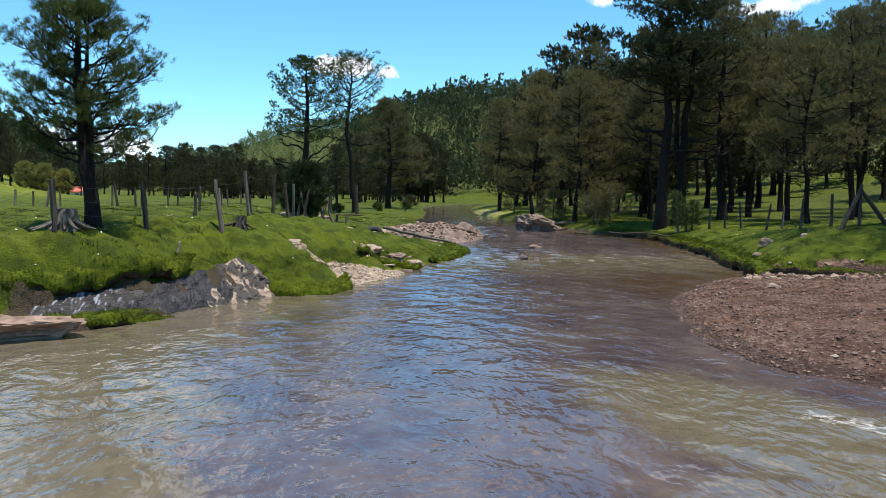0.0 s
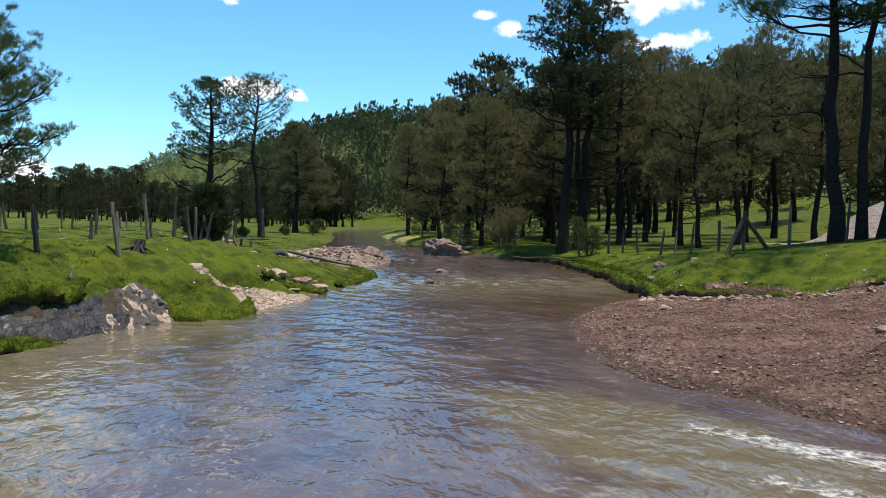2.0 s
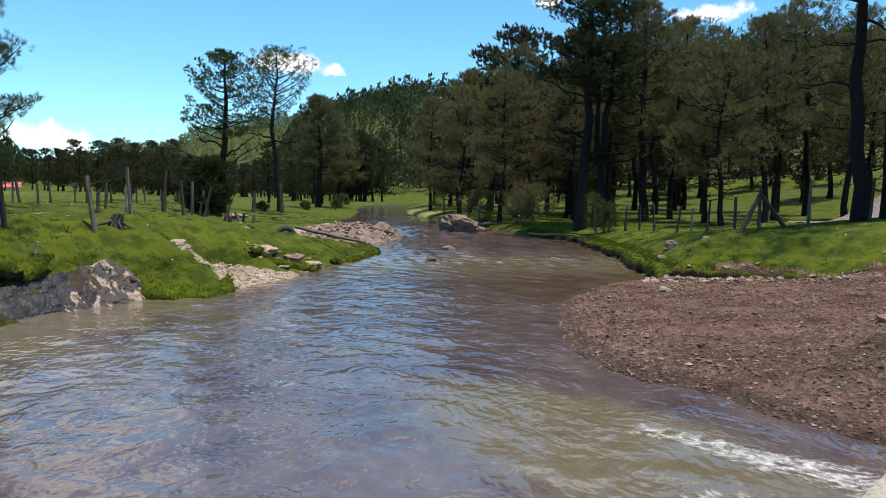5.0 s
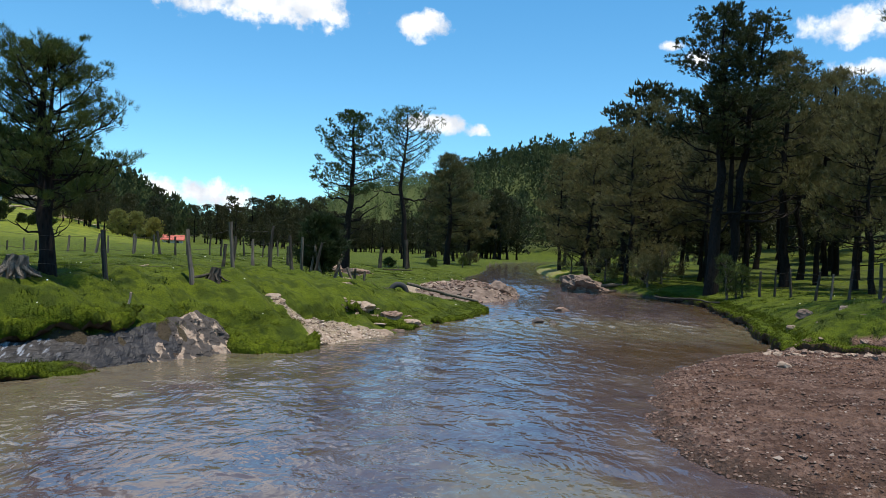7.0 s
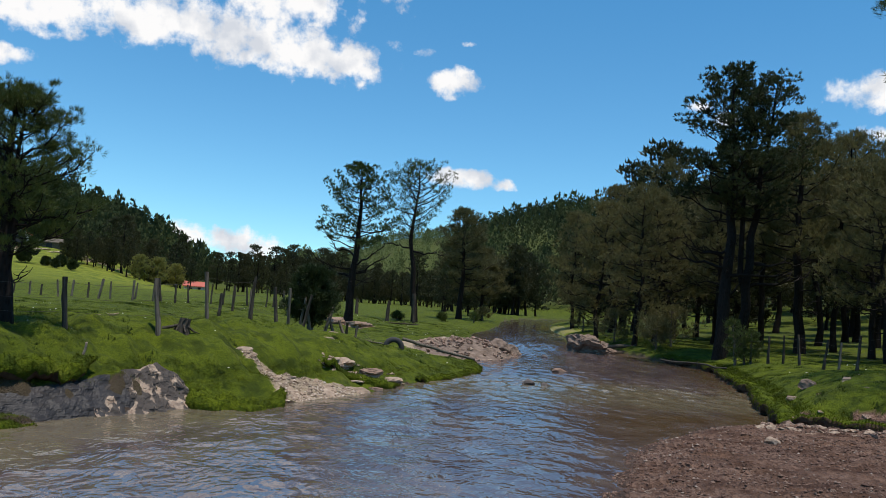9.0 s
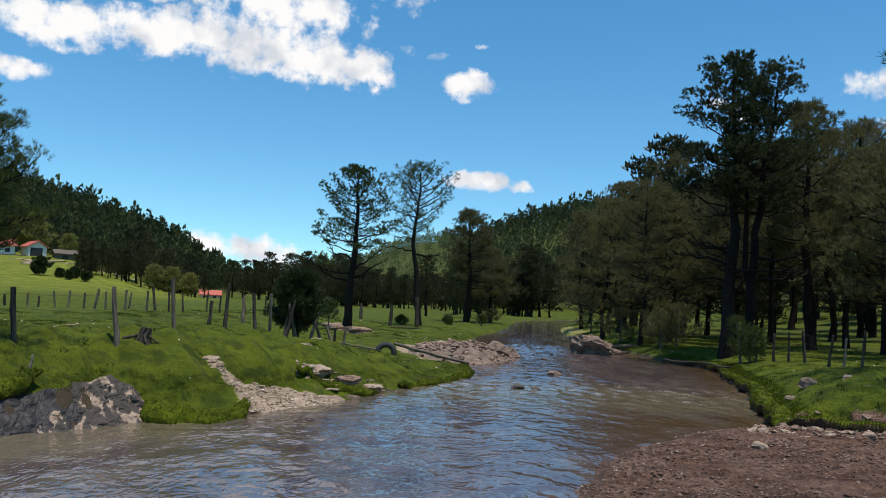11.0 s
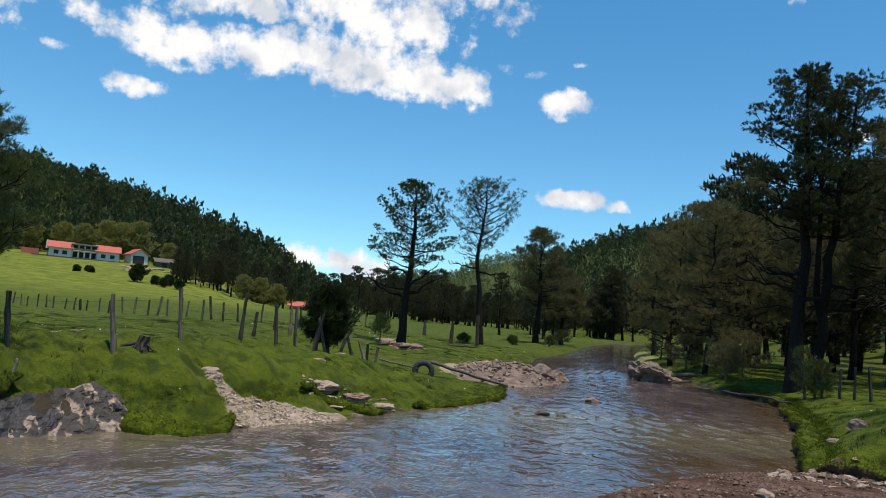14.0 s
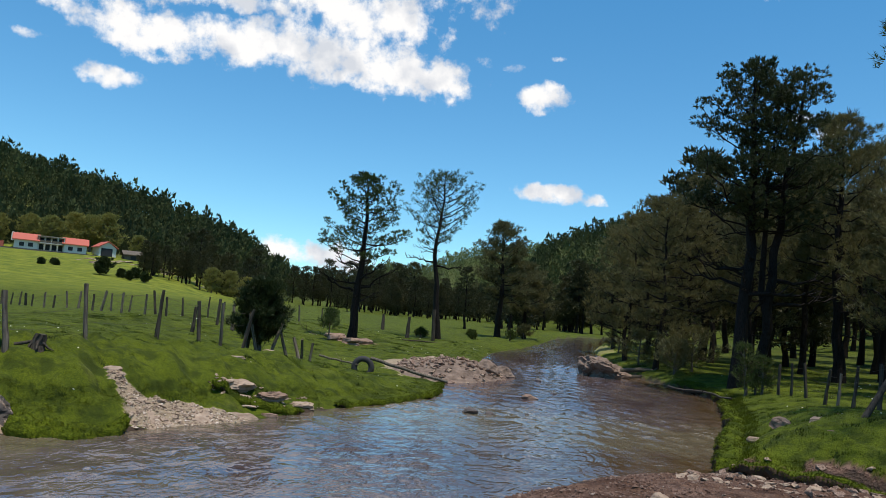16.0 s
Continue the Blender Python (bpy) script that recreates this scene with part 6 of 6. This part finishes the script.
def stump(at, tall, radius, roots, seed, label, mat=WOOD_GREY):
    g = np.random.default_rng(seed)
    e = thing("tree_stump", at, label, "stump")
    pieces = [tube([(0, 0, -0.1), (0, 0, tall * 0.3), (0.02, 0, tall * 0.7), (0.03, 0.01, tall), (0.03, 0.01, tall * 0.93)], [radius * 1.5, radius * 1.15, radius, radius * 0.95, radius * 0.1], 14)]
    v = pieces[0][0]
    v += g.normal(0, radius * 0.10, v.shape)
    child("trunk", mesh_of("trunk", v, pieces[0][1], mat, False), e)
    for k in range(roots):
        a = 6.283 * k / roots + g.normal(0, 0.15)
        d = np.array([math.cos(a), math.sin(a), 0])
        ln = radius * g.uniform(1.8, 3.6)
        line = [d * radius * 0.55 + UP * tall * g.uniform(0.5, 0.9), d * radius * 1.05 + UP * tall * 0.42, d * ln * 0.65 + UP * tall * 0.14, d * ln + UP * g.uniform(-0.02, 0.04)]
        child("root", mesh_of("root", *tube(line, np.array([0.24, 0.22, 0.17, 0.05]) * radius, 6), mat, True), e)
    return e


stump(on_ground(-5.32, 18.75, 0.02), 0.42, 0.22, 15, 3, "old grey stump with spreading weathered roots")
stump(on_ground(-2.42, 22.3, 0.10), 0.34, 0.13, 6, 4, "small dark stump with a torn root", WOOD_DARK)
log_thing("torn_root", on_ground(-2.85, 22.1, -0.01), on_ground(-2.48, 22.25, -0.14), 0.045, 0.03, 12, "dark torn root beside a stump", "root", WOOD_DARK)

# tyre
tyre = thing("tyre", (0.62, 37.3, on_ground(0.62, 37.3)[2] - 0.04), "worn black truck tyre half sunk at the rubble heap", "tyre", turn=12)
bm = bmesh.new()
R, r = 0.34, 0.115
ring = []
for i in range(40):
    a = 6.2832 * i / 40
    row = []
    for j in range(12):
        b = 6.2832 * j / 12
        rr = R + r * 1.0 * math.copysign(abs(math.cos(b)) ** 0.7, math.cos(b)) + (0.012 if (i % 2 and math.cos(b) > 0.7) else 0)
        row.append(bm.verts.new((rr * math.cos(a), 0.13 * math.copysign(abs(math.sin(b)) ** 0.7, math.sin(b)), rr * math.sin(a) + 0.22)))
    ring.append(row)
for i in range(40):
    for j in range(12):
        bm.faces.new((ring[i][j], ring[(i + 1) % 40][j], ring[(i + 1) % 40][(j + 1) % 12], ring[i][(j + 1) % 12]))
part("casing", bm, RUBBER, tyre, "", True)

# ---------------------------------------------------------------- bushes
def bush(at, tall, wide, seed, mat, label, each=12, length=0.22, width=0.03, limbs=40, name="bush", stem=0.05, base=0.05):
    e = thing(name, at, label, "bush")
    t, c = pine_meshes(seed, tall, stem, base, wide, limbs, 5, 6, each, length, width, "full", rise=0.4, mat=mat, bark=BARK_GREY, sides=6, puff=0.16 * tall ** 0.5, inner=0.3)
    child("stem", t, e)
    child("foliage", c, e)
    return e


bush(on_ground(-1.95, 32.9, 0.05), 2.7, 0.72, 3, BROADLEAF, "dark dense juniper among leaning fence poles", 16, 0.20, 0.032, 60, "juniper", 0.12, 0.22)
bush(on_ground(15.6, 40.2), 2.0, 0.42, 4, PINE, "young green pine sapling by the fence", 8, 0.16, 0.018, 15, "pine_sapling", 0.05)
bush(on_ground(16.1, 39.6), 1.4, 0.36, 5, PINE, "young green pine sapling by the fence", 8, 0.16, 0.018, 13, "pine_sapling", 0.04)
bush(on_ground(-4.4, 47.4), 1.6, 0.5, 6, PINE, "thin young sapling beside the rocks", 8, 0.16, 0.018, 20, "sapling", 0.03, 0.3)
for k, (x, y, h) in enumerate([(13.6, 48.0, 1.7), (14.5, 48.6, 2.2), (13.9, 50.0, 2.0), (2.6, 74, 0.8), (0.2, 68, 0.7), (3.2, 80, 1.3), (12.2, 54, 2.0), (-2.9, 63.5, 0.6), (11.4, 66, 2.4)]):
    bush(on_ground(x, y), h, h * 0.6, 60 + k, PINE_DARK if h > 1.2 else PINE, "scrubby green bush near the water", 6, 0.22, 0.035, 9 if h < 1.2 else 18)
for k, (x, y, s) in enumerate([(-82, 140, 3.2), (-83.4, 141, 2.0), (-102, 152, 0.9), (-100, 150, 0.8), (-101, 147, 1.1), (-77.5, 139, 1.3), (-76, 141, 1.7), (-74.5, 137, 1.2), (-99, 149, 0.7), (-72, 138, 1.5)]):
    bush(on_ground(x, y), s, s * 0.45, 80 + k, BROADLEAF, "dark round juniper on the grassy slope", 8, 0.45, 0.16, 18, "juniper")
for k, (x, y) in enumerate([(-86, 178), (-82, 176), (-78, 181), (-80, 187), (-74, 190), (-72, 182), (-90, 197), (-95, 203)]):
    plant("pine_tree", FAR_SHAPES[k % 3], on_ground(x, y, 0.1), "tall pine at the wood's edge on the slope", group="slope pines", turn=40 * k, scale=0.95)
LIT = [pine_meshes(260 + k, 9, 0.25, 0.1, 3.2, 34, 5, 8, 6, 0.5, 0.20, "full", rise=0.3, mat=PINE_LIT, bark=BARK_GREY, sides=5, puff=0.9, inner=0.3) for k in range(2)]
for k, (x, y, s) in enumerate([(-141, 200, 1.0), (-136, 203, 1.15), (-131, 204, 1.1), (-127, 205, 1.2), (-147, 199, 1.0), (-118, 207, .7), (-153, 194, .9)]):
    plant("broadleaf_tree", LIT[k % 2], on_ground(x, y, 0.1), "light green tree behind the farmhouse", "tree", "farm trees", 50 * k, s)
for k, (x, y, s) in enumerate([(-70, 160, .62), (-69, 166, .70), (-67, 171, .6)]):
    plant("broadleaf_tree", LIT[k % 2], on_ground(x, y, 0.1), "light green tree at the foot of the slope", "tree", "meadow trees", 70 * k, s)

# ---------------------------------------------------------------- houses
def gable(parent, x0, x1, y0, y1, z0, z1, over=0.5, mat=ROOF_RED, along="x", name="roof"):
    bm = bmesh.new()
    if along == "x":
        mid = (y0 + y1) / 2
        prof = [(y0 - over, z0 - 0.1), (mid, z1), (y1 + over, z0 - 0.1), (y1 + over, z0 + 0.1), (mid, z1 + 0.22), (y0 - over, z0 + 0.1)]
        ends = [[bm.verts.new((x, y, z)) for y, z in prof] for x in (x0 - over, x1 + over)]
    else:
        mid = (x0 + x1) / 2
        prof = [(x0 - over, z0 - 0.1), (mid, z1), (x1 + over, z0 - 0.1), (x1 + over, z0 + 0.1), (mid, z1 + 0.22), (x0 - over, z0 + 0.1)]
        ends = [[bm.verts.new((x, y, z)) for x, z in prof] for y in (y0 - over, y1 + over)]
    for i in range(6):
        j = (i + 1) % 6
        bm.faces.new((ends[0][i], ends[0][j], ends[1][j], ends[1][i]))
    for q in ((0, 1, 4, 5), (1, 2, 3, 4)):
        bm.faces.new([ends[0][k] for k in q][::-1])
        bm.faces.new([ends[1][k] for k in q])
    bmesh.ops.recalc_face_normals(bm, faces=bm.faces)
    return part(name, bm, mat, parent)


def block(parent, name, lo, hi, mat, label=""):
    return part(name, box(bmesh.new(), lo, hi), mat, parent, label)


def gable_walls(parent, x0, x1, y0, y1, z0, z1, mat=WALL_WHITE, along="x"):
    bm = bmesh.new()
    box(bm, (x0, y0, -1.0), (x1, y1, z0))
    if along == "x":
        for x in (x0 + 0.01, x1 - 0.01):
            bm.faces.new([bm.verts.new(p) for p in ((x, y0, z0), (x, y1, z0), (x, (y0 + y1) / 2, z1))])
    else:
        for y in (y0 + 0.01, y1 - 0.01):
            bm.faces.new([bm.verts.new(p) for p in ((x0, y, z0), (x1, y, z0), ((x0 + x1) / 2, y, z1))])
    return part("wall", bm, mat, parent)


hx, hy = -130.3, 186.6
ang = math.degrees(math.atan2(191.5 - 181.4, -124.4 + 137.2))
house = thing("farmhouse", (hx, hy, on_ground(hx, hy)[2] - 0.2), "long white farmhouse with red roofs and an open gallery", "house", turn=ang)
gable_walls(house, -8.2, -2.9, -3.2, 2.6, 2.3, 3.9)
gable_walls(house, 3.2, 8.6, -3.2, 2.6, 2.3, 3.9)
gable(house, -8.2, -2.9, -3.2, 2.6, 2.3, 3.9)
gable(house, 3.2, 8.6, -3.2, 2.6, 2.3, 3.9)
block(house, "gallery", (-2.9, -1.2, -1), (3.2, 2.6, 3.6), WALL_WHITE)
block(house, "gallery_floor", (-2.9, -3.2, 1.9), (3.2, -1.2, 2.05), WALL_WHITE)
block(house, "flat_roof", (-3.1, -3.4, 3.6), (3.4, 2.8, 3.8), CONCRETE)
for k in range(5):
    x = -2.8 + k * 1.48
    block(house, "column", (x, -3.2, -1), (x + 0.16, -3.04, 3.6), WALL_WHITE)
for k in range(4):
    x = -2.5 + k * 1.48
    block(house, "window", (x, -1.26, 0.3), (x + 1.0, -1.18, 1.7), DARK_VOID)
    block(house, "window", (x, -1.26, 2.3), (x + 1.0, -1.18, 3.4), DARK_VOID)
for x in (-7.0, -5.0, 4.2, 6.4):
    block(house, "window", (x, -3.26, 0.7), (x + 1.1, -3.18, 1.7), DARK_VOID)
block(house, "railing", (-2.9, -3.2, 2.1), (3.2, -3.12, 2.7), WOOD_GREY)
block(house, "terrace_wall", (-12, -5.4, -2.2), (11, -5.0, 0.1), ROCK_WET, "dark stone terrace wall")
block(house, "chimney", (-9.0, -0.5, 2.0), (-8.4, 0.1, 4.2), WALL_WHITE)
block(house, "side_shed", (-14.5, -2.0, -1), (-10.5, 1.5, 1.6), ROOF_RED, "low red shed")
barn = thing("barn", (-119.8, 194.4, on_ground(-119.8, 194.4)[2] - 0.2), "small white barn with a red roof and a dark doorway", "barn", turn=ang + 12)
gable_walls(barn, -2.2, 2.2, -3.0, 3.0, 2.2, 3.7, along="y")
gable(barn, -2.2, 2.2, -3.0, 3.0, 2.2, 3.7, 0.45, along="y")
block(barn, "doorway", (-1.7, -3.06, -0.3), (1.2, -2.98, 2.0), DARK_VOID)
shed = thing("shed", (-113.5, 198.5, on_ground(-113.5, 198.5)[2] - 0.3), "grey tumbledown wooden shed", "shed", turn=ang + 5)
gable_walls(shed, -2.8, 2.8, -2.0, 2.0, 1.5, 2.5, WOOD_GREY)
gable(shed, -2.8, 2.8, -2.0, 2.0, 1.5, 2.5, 0.5, WOOD_GREY)
block(shed, "doorway", (-1.2, -2.06, -0.5), (0.2, -1.98, 1.3), DARK_VOID)
red = thing("cottage", (-82.2, 219.5, on_ground(-82.2, 219.5)[2] - 0.7), "small white cottage with a bright red roof", "cottage", turn=20)
gable_walls(red, -2.7, 2.7, -2.0, 2.0, 1.5, 2.7)
gable(red, -2.7, 2.7, -2.0, 2.0, 1.5, 2.7, 0.5)
block(red, "window", (-1.6, -2.06, 0.3), (-0.6, -1.98, 1.1), DARK_VOID)
block(red, "door", (0.9, -2.06, -0.5), (1.7, -1.98, 1.3), DARK_VOID)
# terraces of stone on the slope under the barn
g = np.random.default_rng(77)
ledges = thing("stone_ledges", (0, 0, 0), "rows of pale stone ledges on the grassy slope", "rock ledge")
for k in range(60):
    q = g.uniform(0, 1)
    x, y = -112 + 30 * q + g.normal(0, 3), 176 + 8 * q + g.normal(0, 6)
    ob = child("ledge", STONES_TAN[k % 6], ledges)
    s = g.uniform(0.8, 2.4)
    ob.matrix_basis = pose(*on_ground(x, y, 0.1), 0, 0, g.uniform(20, 60)) @ Matrix.Diagonal((s * 1.8, s * 0.7, s * 0.7, 1))

# ---------------------------------------------------------------- grass
def grass(name, count, pick, tall, width, seed, mat, label, blades=6, lean=None):
    r = np.random.default_rng(seed)
    xy = pick(r, count)
    z = height(xy[:, 0], xy[:, 1])
    c = np.stack([xy[:, 0], xy[:, 1], z - 0.02], -1)
    axes = np.tile(UP[None], (len(c), 1)) if lean is None else lean(xy)
    h = tall * r.uniform(0.6, 1.25, len(c)) * (1 + 0.5 * lumps(xy[:, 0], xy[:, 1], 0.8, 2.0))
    d = axes[:, None] + r.normal(0, 0.38, (len(c), blades, 3))
    d[..., 2] = np.abs(d[..., 2]) if lean is None else d[..., 2]
    root = c[:, None] + np.concatenate([r.normal(0, 0.055, (len(c), blades, 2)), np.zeros((len(c), blades, 1))], -1)
    a = r.uniform(0, 6.283, (len(c), blades))
    side = np.stack([np.cos(a), np.sin(a), 0 * a], -1) * width
    v = np.stack([root - side, root + side, root + d * h[:, None, None]], 2).reshape(-1, 3)
    return tagged(new(name, mesh_of(name, v, np.arange(len(v)).reshape(-1, 3), mat)), label, "grass", kind="stuff")


def green(x, y):
    z = zone_of(x, y)
    return (z[..., 0] < 0.5) & (z[..., 1] < 0.4) & (z[..., 3] < 0.5) & ~inside(x, y, RIVER)


def on_meadow(r, n):
    k = n * 4
    y = 12 + 50 * r.uniform(0, 1, k) ** 1.5
    x = r.uniform(-13, 24, k)
    ok = np.where(green(x, y))[0][:n]
    return np.stack([x[ok], y[ok]], -1)


def on_lip(r, n):
    k = n * 40
    x, y = r.uniform(-8, 6, k), 11 + 25 * r.uniform(0, 1, k) ** 1.4
    d = poly_distance(x, y, LEFT_BANK)
    wide = np.interp(y, LY, L_WIDE)
    tongue = ease(13.6, 14.6, y) * (1 - ease(17.0, 17.7, y))
    ok = np.where((~inside(x, y, RIVER)) & (zone_of(x, y)[..., 3] < 0.5) & (((d > wide * 0.7 + 0.5 * tongue) & (d < wide + 0.35 + 0.9 * tongue)) | ((tongue > 0.5) & (d < 1.0))))[0][:n]
    return np.stack([x[ok], y[ok]], -1)


def on_right_lip(r, n):
    k = n * 30
    x, y = r.uniform(11, 18, k), r.uniform(23, 46, k)
    d = np.minimum(poly_distance(x, y, RIGHT_BANK), poly_distance(x, y, ROAD_EDGE))
    ok = np.where(green(x, y) & (d < 0.8) & (d > 0.12))[0][:n]
    return np.stack([x[ok], y[ok]], -1)


def toward_water(xy):
    e = 0.05
    gx = poly_distance(xy[:, 0] + e, xy[:, 1], LEFT_BANK) - poly_distance(xy[:, 0] - e, xy[:, 1], LEFT_BANK)
    gy = poly_distance(xy[:, 0], xy[:, 1] + e, LEFT_BANK) - poly_distance(xy[:, 0], xy[:, 1] - e, LEFT_BANK)
    v = np.stack([-gx, -gy, 0 * gx], -1)
    v /= np.linalg.norm(v, axis=1)[:, None] + 1e-6
    return v * 0.75 + UP * 0.25


grass("grass", 52000, on_meadow, 0.042, 0.0055, 81, GRASS, "short green meadow grass", 5)
grass("grass", 9000, on_lip, 0.07, 0.006, 82, GRASS, "long grass overhanging the stream bank", 7, toward_water)
grass("grass", 5000, on_right_lip, 0.06, 0.006, 83, GRASS, "grass along the stream bank", 7)


def tussocks(r, n):
    xy = on_meadow(r, n * 6)
    keep = lumps(xy[:, 0], xy[:, 1], 0.7, 6.0) + 0.6 * lumps(xy[:, 0], xy[:, 1], 2.5, 1.0) > 0.55
    return xy[keep][:n]


DARK_GRASS = needles("dark_grass", (0.046, 0.078, 0.005), (0.110, 0.150, 0.008), 0.4)
grass("grass", 12000, tussocks, 0.050, 0.007, 84, DARK_GRASS, "darker tussocks scattered over the meadow", 8)
FLOWER = material("white_petals", plain_build((0.75, 0.74, 0.66), 0.7, 0.1, 9.0))
pebbles("flowers", 260, on_meadow, (0.04, 0.10), 85, FLOWER, "small white flowers and pale flecks in the grass", "flowers")

def in_chute(r, n):
    k = n * 12
    x, y = r.uniform(-1.8, 1.8, k), r.uniform(21.8, 24.9, k)
    ok = np.where(inside(x, y, SAND_CHUTE))[0][:n]
    return np.stack([x[ok], y[ok]], -1)


PEBBLE_TAN = material("tan_pebbles", lambda t: principled(t, ramp(t, random_of(t), [(0.0, (0.13, 0.088, 0.060)), (0.35, (0.30, 0.215, 0.150)), (0.8, (0.46, 0.355, 0.26)), (1.0, (0.60, 0.50, 0.41))]), 0.9))
pebbles("chute_gravel", 1100, in_chute, (0.025, 0.12), 87, PEBBLE_TAN, "broken pale gravel washed down the bank")
WEED = needles("weed_leaves", (0.026, 0.046, 0.006), (0.062, 0.090, 0.012), 0.3)


def weed_spots(r, n):
    xy = on_meadow(r, n // 8)
    return (xy[:, None] + r.normal(0, 0.07, (len(xy), 8, 2))).reshape(-1, 2)


grass("weeds", 4800, weed_spots, 0.055, 0.012, 86, WEED, "small dark weeds scattered over the meadow", 8)
